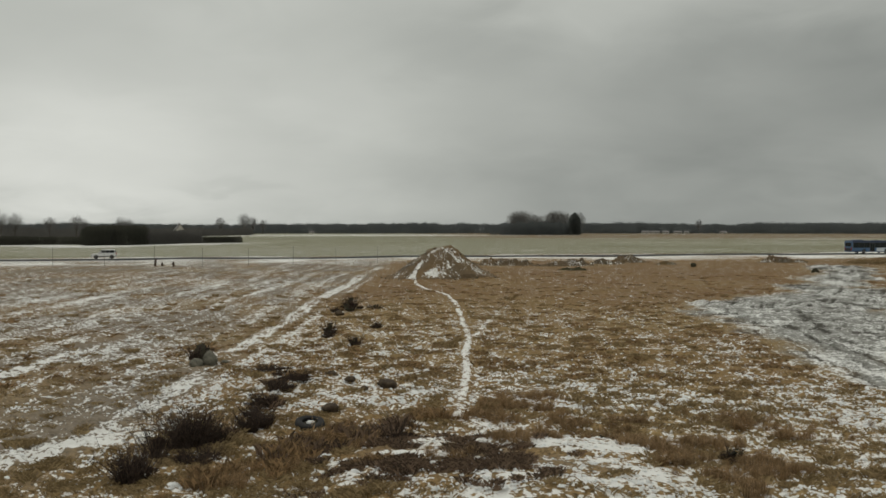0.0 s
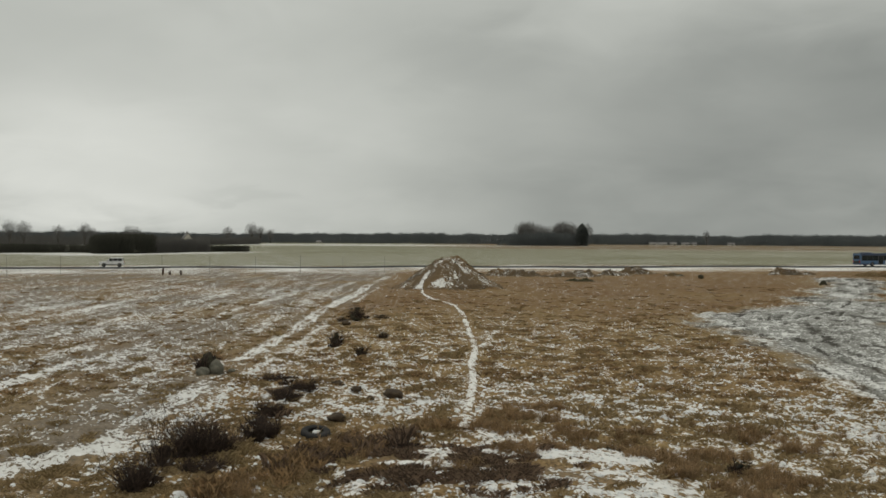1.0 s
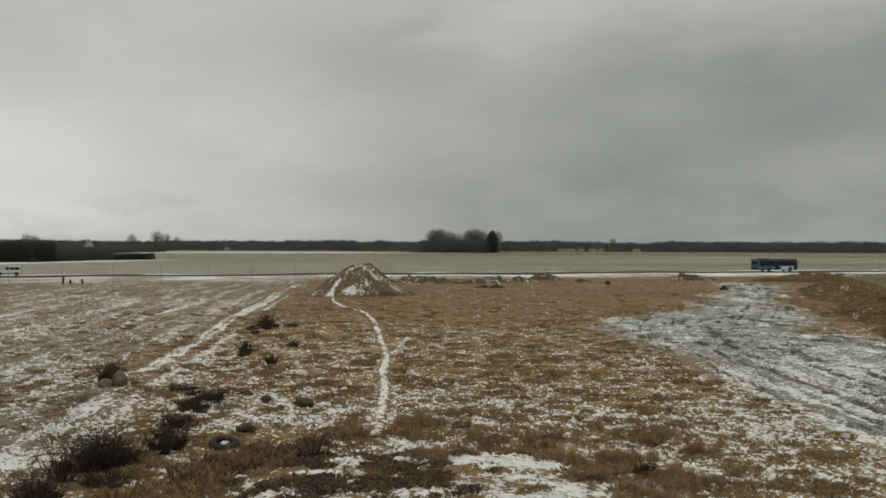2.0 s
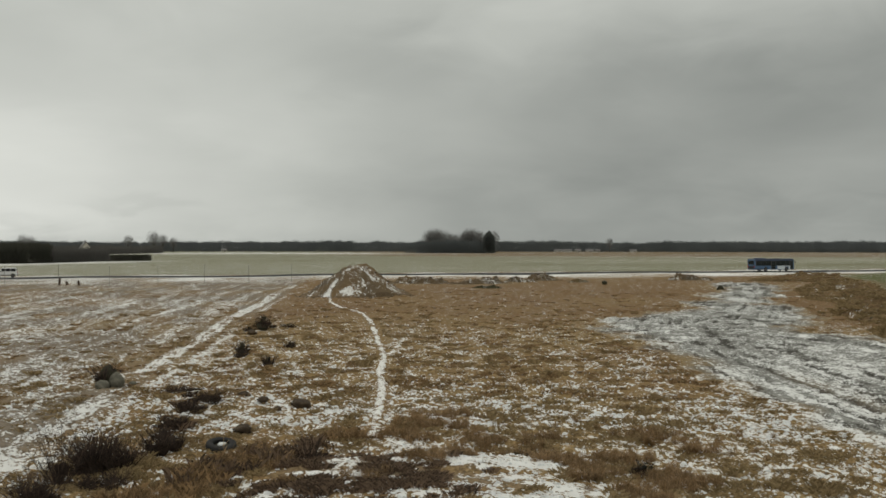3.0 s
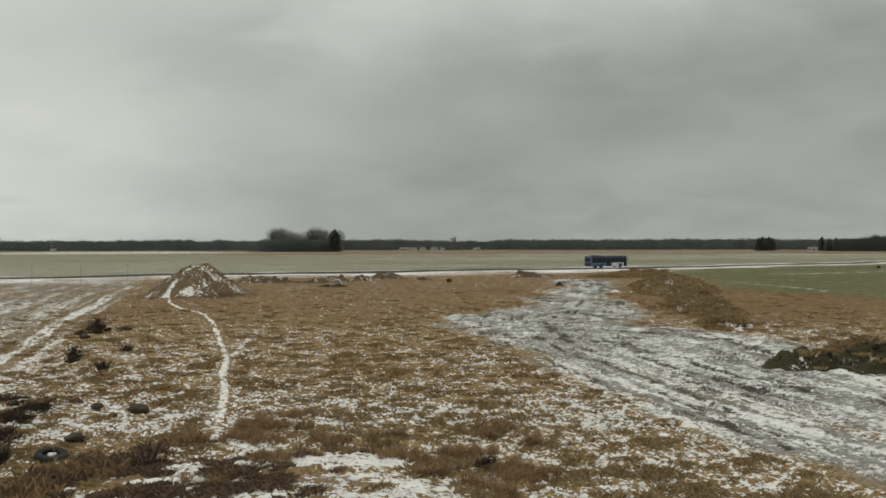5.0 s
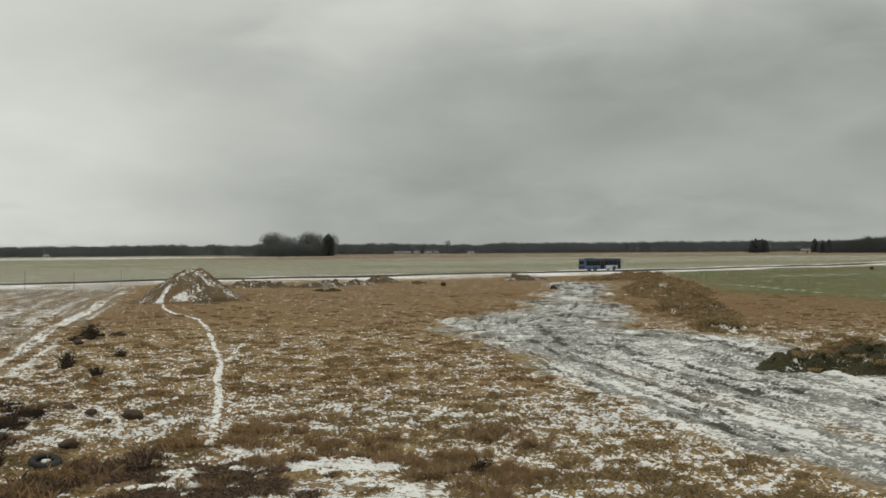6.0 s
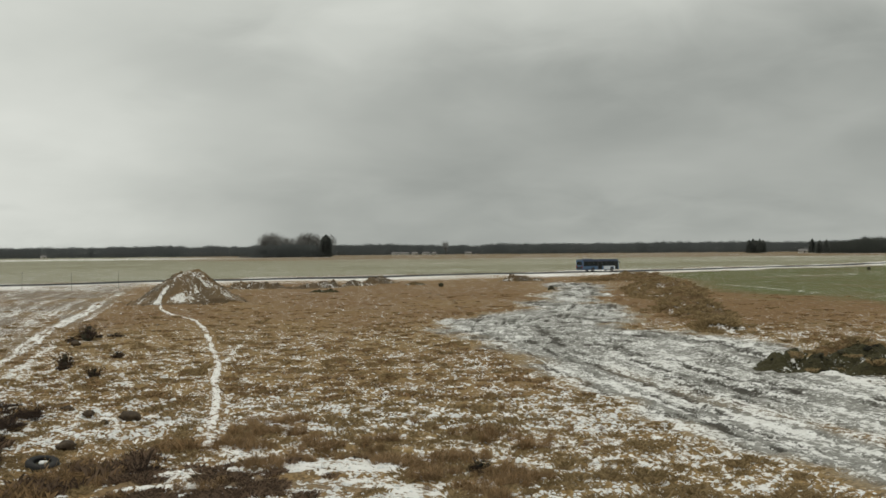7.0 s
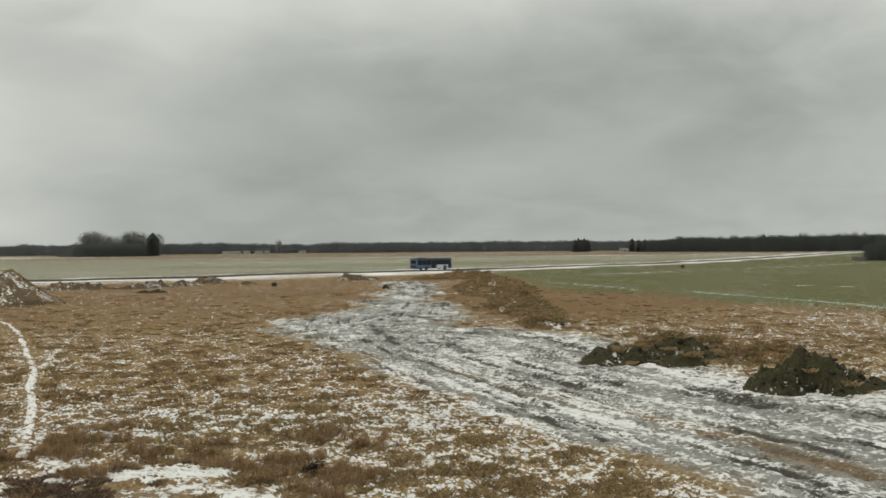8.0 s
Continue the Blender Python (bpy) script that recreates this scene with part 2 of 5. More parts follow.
LAMPR = paint("tail_lamp", (0.35, 0.02, 0.015), 0.2, amount=0.1)
WALLP = paint("pale_render", (0.55, 0.52, 0.46), 0.8, amount=0.4)
ROOFM = spotted("grey_roof", (0.10, 0.095, 0.09), (0.22, 0.21, 0.20), 1.0, 0.85)

# ---- small tools ----


def lattice(ix, iy, seed):
    h = (ix.astype(np.int64) * 374761393 + iy.astype(np.int64) * 668265263 + seed * 1442695041) & 0x7FFFFFFF
    h = ((h ^ (h >> 13)) * 1274126177) & 0x7FFFFFFF
    h = ((h ^ (h >> 16)) * 2246822519) & 0x7FFFFFFF
    return (h & 0xFFFFF) / 0xFFFFF


def vnoise(x, y, wave, seed=0):
    """Smooth noise from -1 to 1 with bumps about wave metres across."""
    x, y = np.asarray(x, float) / wave + 917.3, np.asarray(y, float) / wave + 411.7
    ix, iy = np.floor(x), np.floor(y)
    u, v = x - ix, y - iy
    u, v = u * u * u * (u * (u * 6 - 15) + 10), v * v * v * (v * (v * 6 - 15) + 10)
    a, b = lattice(ix, iy, seed), lattice(ix + 1, iy, seed)
    c, d = lattice(ix, iy + 1, seed), lattice(ix + 1, iy + 1, seed)
    return 2 * ((a * (1 - u) + b * u) * (1 - v) + (c * (1 - u) + d * u) * v) - 1


def fbm(x, y, wave, seed=0, octaves=3, gain=0.5):
    total, amp = 0.0, 1.0
    for i in range(octaves):
        total = total + amp * vnoise(x * math.cos(i) - y * math.sin(i), x * math.sin(i) + y * math.cos(i), wave / 2 ** i, seed + 31 * i)
        amp *= gain
    return total


def smooth(a, b, x):
    t = np.clip((x - a) / (b - a), 0, 1)
    return t * t * (3 - 2 * t)


def far_from(x, y, line):
    """Distance of points from a polyline, and how far along it (metres)."""
    best, along, run = np.full(np.shape(x), 1e9), np.zeros(np.shape(x)), 0.0
    for (ax, ay), (bx, by) in zip(line, line[1:]):
        L = math.hypot(bx - ax, by - ay)
        s = np.clip(((x - ax) * (bx - ax) + (y - ay) * (by - ay)) / L ** 2, 0, 1)
        d = np.hypot(x - ax - s * (bx - ax), y - ay - s * (by - ay))
        along = np.where(d < best, run + s * L, along)
        best = np.minimum(best, d)
        run += L
    return best, along


def inside(x, y, poly):
    """Signed distance from a polygon's edge, positive inside."""
    odd = np.zeros(np.shape(x), bool)
    for (ax, ay), (bx, by) in zip(poly, poly[1:] + poly[:1]):
        cross = ((ay > y) != (by > y)) & (x < (bx - ax) * (y - ay) / ((by - ay) or 1e-9) + ax)
        odd ^= cross
    d, _ = far_from(x, y, poly + poly[:1])
    return np.where(odd, d, -d)


def curve_through(points, step):
    """A smooth polyline through plan points."""
    p = [Vector(q) for q in points]
    p = [2 * p[0] - p[1]] + p + [2 * p[-1] - p[-2]]
    out = []
    for i in range(1, len(p) - 2):
        n = max(2, int((p[i + 1] - p[i]).length / step))
        for k in range(n):
            s = k / n
            a, b, c, d = p[i - 1:i + 3]
            q = 0.5 * ((2 * b) + (c - a) * s + (2 * a - 5 * b + 4 * c - d) * s * s + (3 * b - a - 3 * c + d) * s ** 3)
            out.append((q.x, q.y))
    out.append((p[-2].x, p[-2].y))
    return out


def mesh_of(name, verts, faces, mat, smooth_shade=True, layers=None):
    """A mesh from arrays; faces is an (n, 3) or (n, 4) array."""
    verts, faces = np.asarray(verts, np.float32), np.asarray(faces, np.int32)
    me = bpy.data.meshes.new(name)
    k = faces.shape[1]
    me.vertices.add(len(verts))
    me.vertices.foreach_set("co", verts.ravel())
    me.loops.add(faces.size)
    me.loops.foreach_set("vertex_index", faces.ravel())
    me.polygons.add(len(faces))
    me.polygons.foreach_set("loop_start", np.arange(0, faces.size, k, dtype=np.int32))
    me.polygons.foreach_set("use_smooth", np.full(len(faces), smooth_shade))
    me.update(calc_edges=True)
    for key, val in (layers or {}).items():
        att = me.attributes.new(key, "FLOAT_COLOR", "POINT")
        att.data.foreach_set("color", np.column_stack([val, np.ones(len(val))]).astype(np.float32).ravel())
    me.materials.append(mat)
    return me


def grid_faces(rows, cols):
    i = np.arange(rows - 1)[:, None] * cols + np.arange(cols - 1)[None, :]
    return np.stack([i, i + 1, i + cols + 1, i + cols], -1).reshape(-1, 4)


def part(name, bm, mat, parent, label="", smooth_shade=False):
    """Links a bmesh, or a ready mesh, as one mesh object under a thing or a part."""
    if isinstance(bm, bmesh.types.BMesh):
        me = bpy.data.meshes.new(name)
        bmesh.ops.recalc_face_normals(bm, faces=bm.faces)
        bm.to_mesh(me)
        bm.free()
        for p in me.polygons:
            p.use_smooth = smooth_shade
        me.materials.append(mat)
    else:
        me = bm
    ob = new(name, me)
    if parent:
        ob.parent = parent
    return tagged(ob, label) if label else ob


def slab(bm, lo, hi, bevel=0.0):
    lo, hi = Vector(lo), Vector(hi)
    made = bmesh.ops.create_cube(bm, size=1, matrix=Matrix.Translation((lo + hi) / 2) @ Matrix.Diagonal((*(hi - lo), 1)))
    if bevel:
        edges = list({e for v in made["verts"] for e in v.link_edges})
        bmesh.ops.bevel(bm, geom=edges, offset=bevel, segments=2, profile=0.5, affect="EDGES")
    return bm


def boxed(lo, hi, bevel=0.0):
    return slab(bmesh.new(), lo, hi, bevel)


def rod(bm, a, b, r0, r1=None, sides=6):
    a, b = Vector(a), Vector(b)
    m = Matrix.Translation((a + b) / 2) @ (b - a).to_track_quat("Z", "Y").to_matrix().to_4x4()
    bmesh.ops.create_cone(bm, cap_ends=True, segments=sides, radius1=r0, radius2=r0 if r1 is None else r1, depth=(b - a).length, matrix=m)
    return bm


# ---- plan of the place (metres; x right, y ahead, z up) ----
ROAD = curve_through([(-420, 80), (-240, 126), (-80, 170), (-20, 188), (25, 200.5), (80, 213), (140, 232), (190, 250), (271, 297), (380, 372), (536, 483), (760, 640), (1200, 960)], 6)
FOOTPATH = curve_through([(0.4, 28.3), (0.5, 29.2), (0.8, 33.5), (0.95, 37), (1.0, 41.7), (1.3, 49.4), (1.25, 58.5), (0.9, 70.8), (0.1, 81.1), (-1.5, 88.6), (-2.7, 98.0), (-3.2, 106.0)], 0.5)
BRANCH = curve_through([(1.5, 48.5), (1.8, 51), (2.4, 56), (3.2, 60.6), (4.7, 69.6), (6.5, 78)], 0.6)
WHEEL_TRACK = curve_through([(-11.4, 12), (-10.6, 22.0), (-9.95, 25.5), (-9.6, 30), (-10.0, 43.0), (-9.9, 59.5), (-10.1, 96.7), (-9.7, 146)], 1.0)
CLEARING = [(17.0, 70.8), (16.1, 50.9), (15.6, 38.1), (15.0, 28.8), (15.2, 23.8), (15.8, 19.4), (15.8, 8.0), (46, 6), (38, 18), (31.5, 24), (28.6, 27), (28.8, 32), (29.6, 36.5), (31, 41), (32.9, 47.0), (31.8, 54.0), (31.8, 62.1), (35.2, 70.2), (45, 96), (61.5, 130), (67, 150), (58, 149), (50.5, 126), (40, 106), (30.6, 86.0), (22.2, 76.5)]
GREEN = [(65.0, 30), (65.6, 54), (66.7, 65.4), (65.9, 80), (66.8, 98), (74, 121), (89, 161), (107, 204), (150, 221), (195, 240), (280, 290), (390, 366), (545, 478), (640, 540), (700, 300), (400, -50)]


def ground_height(x, y):
    r = np.hypot(x, y)
    z = 0.16 * fbm(x, y, 23, 3, 2) * smooth(20, 45, r) * (1 - smooth(500, 900, r))
    z = z + 0.60 * np.exp(-((x - 1.7) / 4.0) ** 4 - ((y - 20.5) / 3.7) ** 6) + 0.06 * np.exp(-((x - 1.7) / 4.2) ** 2 - ((y - 22.5) / 2.5) ** 2) * vnoise(x, y, 0.8, 97)
    d, _ = far_from(x, y, ROAD[20:60])
    return z * smooth(3, 12, d)


def ground_layers(x, y):
    """What lies and grows where: snow, soil, tone; green crop, stubble, fallow; and the fine relief."""
    r = np.hypot(x, y)
    road, _ = far_from(x, y, ROAD)
    beyond = np.interp(x, [p[0] for p in ROAD], [p[1] for p in ROAD])
    back = smooth(-1.0, 1.0, y - beyond)
    tuft = fbm(x, y, 0.62, 11, 3, 0.6)
    tuft_big = fbm(x, y, 2.6, 17, 2, 0.5)
    # snow lies thinner to the far middle, thicker near and on the tracked field
    snow = 0.38 + 0.05 * fbm(x, y, 7.5, 23, 2) - 0.27 * smooth(46, 84, y)
    snow -= 0.10 * np.exp(-((x - 8) / 9) ** 2 - ((y - 46) / 14) ** 2)
    snow -= (0.20 - 0.09 * smooth(42, 30, y)) * tuft + 0.02 * tuft_big
    snow += (0.02 + 0.06 * fbm(x, y, 1.7, 92, 2)) * smooth(46, 34, y)
    soil = np.zeros_like(x)
    tone = 0.35 + 0.25 * fbm(x, y, 9, 29, 2) + 0.40 * smooth(52, 90, y)
    near_right = smooth(3.0, 7.0, x) * smooth(48, 30, y)
    tone = tone - 0.28 * near_right
    snow = snow + 0.05 * smooth(5.0, 9.0, x) * smooth(34, 26, y)
    # tracked field on the left, with long stripes of snow
    left = smooth(-8.2, -9.4, x) * (1 - back)
    wav = x + 0.9 * vnoise(x, y, 30, 5) + 0.35 * vnoise(x, y, 9, 6)
    stripes = 0.5 + 0.5 * np.sin(wav * 2 * math.pi / 3.3) * (0.55 + 0.45 * vnoise(x, y, 14, 8))
    tracked = 0.33 + 0.20 * (stripes - 0.5) + 0.12 * vnoise(x * 2.2, y * 0.3, 3.2, 41) + 0.24 * vnoise(x * 2.4, y * 0.14, 0.9, 42) + 0.10 * fbm(x, y * 0.8, 0.8, 44, 2, 0.6) - 0.12 * tuft - 0.05 * smooth(96, 122, y) - 0.06 * smooth(118, 128, y)
    for cx, half, y0, y1, amount in ((-17.1, 0.8, 30, 47, 0.75), (-20.6, 0.5, 20, 58, 0.30), (-29.5, 0.75, 55, 90, 0.6), (-17.0, 0.6, 72, 100, 0.6), (-33.5, 0.8, 50, 110, 0.3), (-23.6, 0.5, 55, 105, 0.3)):
        lane = np.exp(-((x + 0.35 * vnoise(x, y, 12, 7) - cx) / (0.7 * half)) ** 2) * smooth(y0 - 4, y0 + 3, y) * (1 - smooth(y1 - 6, y1 + 4, y))
        tracked = tracked + amount * lane * (0.7 + 0.5 * vnoise(x, y, 5, 9))
    snow = snow * (1 - left) + tracked * left
    tone = tone * (1 - left) + left * (0.42 + 0.3 * vnoise(x, y, 6, 10))
    soil = soil + left * 0.25 + left * 0.5 * smooth(-0.5, 0.5, vnoise(x * 1.6, y * 0.5, 4, 12))
    # the wheel track with its two ruts
    d, s = far_from(x, y, WHEEL_TRACK)
    bar = np.exp(-(d / (0.5 + 0.45 * smooth(30, 25, y))) ** 4) * (0.65 + 0.45 * vnoise(x, y * 0.3, 4, 13) + 0.5 * vnoise(x, y * 0.6, 0.9, 43))
    bar = bar * (1 - 0.5 * np.exp(-(d / 0.18) ** 2) * smooth(30, 38, y)) * (1 - 0.1 * smooth(30, 45, y))
    side = x + 10.0
    rut = np.exp(-((d - 1.45) / 0.22) ** 2) * (side > 0) * 0.4
    hold = 0.14 + 0.62 * smooth(29, 25.5, y) + 0.85 * smooth(41, 46, y) * (1 - 0.35 * smooth(64, 72, y))
    snow = snow + hold * bar + rut * (0.5 + 0.5 * vnoise(x, y, 3, 14)) - 0.12 * np.exp(-((d - 0.85) / 0.25) ** 2)
    # branch of the footpath
    d, s = far_from(x, y, BRANCH)
    snow = snow + (0.44 - 0.16 * smooth(52, 68, y)) * np.exp(-(d / 0.16) ** 2) * (1 - smooth(64, 80, y)) * smooth(48.5, 51, y)
    d, s = far_from(x, y, [(-0.3, 31.5), (0.0, 36.5), (0.55, 42.0)])
    snow = snow + 0.28 * np.exp(-(d / 0.14) ** 2) * (0.6 + 0.5 * vnoise(x, y, 1.5, 46))
    snow = snow + 0.5 * np.exp(-((x - 1.35) ** 2 + 0.6 * (y - 27.2) ** 2) / 0.3)
    # the swell below the viewpoint, bare snow on top
    lip = np.exp(-((x - 2.7) / 2.5) ** 4 - ((y - 21.8) / 3.3) ** 4)
    moss = np.exp(-((x + 0.6) / 1.9) ** 4 - ((y - 22.3) / 2.6) ** 4)
    crest = np.exp(-((y - 23.7) / 1.0) ** 2)
    snow = snow + lip * (0.02 + 0.22 * crest + 0.2 * smooth(2.4, 3.6, x) + 0.5 * fbm(x, y * 1.6, 1.3, 15, 3))
    soil = soil + moss * 0.35
    snow = snow + 0.26 * crest * np.exp(-((x - 1.7) / 2.5) ** 4) + moss * (0.10 + 0.6 * fbm(x * 0.6, y * 1.5, 0.9, 91, 3, 0.6))
    soil = soil + 0.3 * lip * smooth(-0.4, 0.5, fbm(x, y * 1.2, 1.1, 87, 2)) - 0.22 * np.exp(-((x + 3.2) / 2.4) ** 2 - ((y - 23.2) / 3.0) ** 2)
    # verges of the road
    verge = np.where(back > 0.5, np.exp(-((road - 9.0) / 9.0) ** 4), np.exp(-((road - 13.0) / (14.5 + 4.0 * smooth(20, -20, x))) ** 4))
    snow = snow * (1 - verge) + verge * (0.56 + 0.16 * smooth(50, 90, x) + 0.16 * smooth(12, 8, road) + 0.30 * fbm(x, y, 9, 16, 2))
    edge = smooth(30, 24, road) * (1 - back)
    tone = tone * (1 - edge) + 0.3 * edge
    # fields
    g = smooth(-4, 5, inside(x, y, GREEN) + 3.5 * fbm(x, y, 9, 47, 3, 0.6))
    streak = np.zeros_like(x)
    for line, half in (([(80.1, 131.0), (77.0, 114.0), (75.1, 99.6)], 0.55), ([(78.2, 91.7), (75.3, 73.6), (71.4, 58.6), (69, 45)], 0.6), ([(101.3, 105.6), (103.7, 91.3)], 0.7), ([(94, 140), (96, 118)], 0.6), ([(112, 165), (170, 178), (240, 205)], 1.2)):
        d, _ = far_from(x, y, line)
        streak = np.maximum(streak, np.exp(-(d / half) ** 2))
    snow = snow * (1 - g) + g * (0.12 + 0.42 * streak + 0.08 * vnoise(x, y, 14, 18))
    east = smooth(31, 40, x) * (1 - back) * (1 - g) * smooth(130, 110, y)
    snow = snow - 0.12 * east
    tone = tone + 0.25 * east
    # the far side: pale stubble, then fallow, then snow-dusted plough land
    p = back * smooth(13, 17, road)
    fall = p * smooth(-25, 25, y - (660 - 0.30 * x + 25 * vnoise(x, y, 150, 21))) * smooth(-80, 120, x)
    snow = snow * (1 - p) + p * (0.18 + 0.16 * vnoise(x * 0.25, y * 1.2, 60, 22) + 0.06 * vnoise(x, y, 9, 24))
    snow = snow + p * 0.35 * np.exp(-((y - (640 - 0.30 * x)) / 22) ** 2) * smooth(-0.2, 0.5, vnoise(x, y, 170, 25))
    snow = snow + p * 0.45 * smooth(-140, 60, -x) * np.exp(-((y - 1000) / 160) ** 2)
    d, _ = far_from(x, y, [(-220, 300), (-175, 317), (-158, 323), (-131, 334), (-123, 314), (-112, 332), (-105, 368), (-88, 404)])
    snow = snow + p * 0.5 * np.exp(-(d / 17) ** 2)
    relief = (0.085 * tuft + 0.04 * tuft_big + 0.05 * left * fbm(x, y, 0.9, 45, 2)) * (1 - p) * (1 - 0.6 * g) * (1 - 0.7 * np.clip(verge, 0, 1)) * (1 - smooth(90, 150, r))
    relief = relief * (1 - 0.75 * lip) - 0.05 * bar
    # a skin of snow fills hollows
    lie = np.stack([snow, soil, np.clip(tone, 0, 1)], -1)
    grow = np.stack([g * (1 - p), p * (1 - fall), fall], -1)
    return lie, grow, relief


def clearing_depth(x, y):
    return inside(x, y, CLEARING) + (0.8 + 0.9 * smooth(40, 60, y)) * fbm(x, y, 4.5, 51, 4, 0.68)


def build_ground():
    v = np.concatenate([np.arange(500, 64, -1.7), np.arange(64, 5, -1.1), np.arange(5, 2.0, -0.35)])
    reach = np.concatenate([[0.0, 4, 8, 12, 15.5], EYE * 1654 / v, [6500.0]])
    az = np.concatenate([np.arange(-180, -34, 6.0), np.arange(-34, 62, 0.08), np.arange(62, 180.1, 6.0)])
    az[-1] = 180
    R, A = np.meshgrid(reach, np.radians(az), indexing="ij")
    x, y = (R * np.sin(A)).ravel(), (R * np.cos(A)).ravel()
    lie, grow, relief = ground_layers(x, y)
    z = ground_height(x, y) + relief
    faces = grid_faces(len(reach), len(az))
    me = mesh_of("ground", np.stack([x, y, z], -1), faces, GROUND, True, {"lie": lie, "grow": grow})
    ob = new("ground", me)
    tagged(ob, "dry winter grassland and fields dusted with patchy snow", "ground", kind="structure")
    # the churned clearing lies in the grass: same lattice, its own skin of frozen mud and snow
    depth = clearing_depth(x, y)
    keep = (depth > -0.9).reshape(R.shape)
    cell = keep[:-1, :-1] | keep[1:, :-1] | keep[:-1, 1:] | keep[1:, 1:]
    sub = faces[cell.ravel()]
    used = np.unique(sub)
    back = np.zeros(len(x), np.int64)
    back[used] = np.arange(len(used))
    xs, ys, d = x[used], y[used], depth[used]
    # ruts follow the way round the clearing
    _, along = far_from(xs, ys, curve_through([(20.5, 4), (20, 18), (20.0, 28), (20.5, 40), (22.5, 55), (28, 72), (42, 100), (58, 140)], 2))
    across = inside(xs, ys, CLEARING) + 0.5 * vnoise(xs, ys, 11, 52)
    ruts = 0.5 + 0.5 * np.sin(across * 2 * math.pi / 1.25 + 1.2 * vnoise(xs, ys, 6, 53))
    bars = fbm(along * 0.22, across * 1.7, 1.6, 54, 3, 0.6)
    churn = fbm(xs * 0.6 + ys * 0.2, ys * 0.45, 0.9, 56, 3, 0.65)
    off = xs - np.interp(ys, [4, 28, 40, 48, 55, 63, 72, 84, 100, 120, 140], [19.6, 20.0, 20.5, 21.3, 22.6, 24.8, 28, 34, 42, 50.5, 58])
    close = smooth(56, 36, ys)
    lines = (0.5 + 0.35 * close) * fbm(ys * 0.09, off * 2.4, 1.0, 61, 3, 0.6) + 0.4 * fbm(ys * 0.4, off * 1.6, 0.8, 62, 3, 0.65)
    clods = fbm(xs * 0.55, ys * 0.8, 0.6, 63, 3, 0.6)
    patch = fbm(xs * 0.5, ys * 0.55, 1.0, 64, 3, 0.6)
    snow = 0.45 + 0.02 * close + 0.04 * bars * close + (0.12 + 0.24 * close) * lines + 0.08 * fbm(xs, ys, 6, 55, 2) + 0.22 * (1 - close) * patch + (0.18 - 0.08 * close) * clods + 0.04 * close
    rim = np.exp(-((across - 1.6) / 1.1) ** 2) + 0.7 * np.exp(-((across - 4.2) / 0.6) ** 2)
    snow = snow + 0.07 * rim * smooth(70, 55, ys)
    snow = snow - 0.10 * np.exp(-((xs - 24) / 4) ** 2 - ((ys - 27) / 6) ** 2) - 0.16 * np.exp(-((across - 2.9) / 0.5) ** 2)
    snow = snow + (0.22 * smooth(48, 36, ys) + 0.06) * (ruts - 0.5) * np.exp(-((across - 2.5) / 3.0) ** 2) - 0.03
    median = np.exp(-((xs - 19.3 - 0.3 * vnoise(xs, ys, 5, 58)) / 0.6) ** 2) * smooth(12, 18, ys) * smooth(44, 34, ys) * (0.6 + 0.5 * fbm(xs, ys * 0.5, 1.1, 59, 2))
    snow = snow - 0.2 * median + 0.2 * np.exp(-((xs - 17.9 - 0.2 * vnoise(xs, ys, 5, 58)) / 0.3) ** 2) * smooth(44, 34, ys) - 0.13 * np.exp(-((xs - 24.5) / 3.2) ** 2 - ((ys - 22) / 5) ** 2) - 0.06 * smooth(24, 18, ys)
    fringe, _ = far_from(xs, ys, curve_through([(31, 52), (30.2, 45), (28.6, 40), (27.4, 35), (26.6, 30), (26.0, 26), (27.6, 23.5), (31, 21)], 1))
    snow = snow + 0.24 * np.exp(-(fringe / 0.9) ** 2)
    dark = smooth(0.16, 0.5, fbm(ys * 0.14 + 7, off * 2.2, 1.0, 57, 4, 0.65) * (0.35 + 0.65 * close) - 0.5 * (1 - close) * fbm(xs * 0.7, ys * 0.5, 1.0, 65, 3, 0.6) - 0.25 * clods - 0.2 * close) * smooth(-0.2, 0.8, d)
    skirt = smooth(2.6, -0.6, d) * smooth(36, 50, ys)
    lie2 = np.stack([snow + 0.05 * close - 0.12 * smooth(0.8, -0.6, d) - 0.20 * skirt - 0.30 * dark, smooth(-0.7, 1.2, d) * (1 - 0.55 * skirt) - 0.85 * np.clip(median, 0, 1), dark * (1 - np.clip(median, 0, 1)) + 0.5 * np.clip(median, 0, 1)], -1)
    zz = ground_height(xs, ys) + 0.03 + (0.10 - 0.07 * close) * churn + 0.06 * clods - 0.08 * dark + 0.05 * (bars * 0.5) + 0.04 * (ruts - 0.5) * smooth(0, 1, d)
    zz = np.maximum(zz, ground_height(xs, ys) + relief[used] + 0.012)
    zz = zz - 0.25 * smooth(-0.2, -0.9, d)
    me = mesh_of("dirt_track", np.stack([xs, ys, zz], -1), back[sub], MUD, True, {"lie": lie2, "grow": np.zeros((len(xs), 3))})
    tagged(new("dirt_track", me), "wide rutted dirt track of frozen mud and snow", "dirt track", kind="structure")


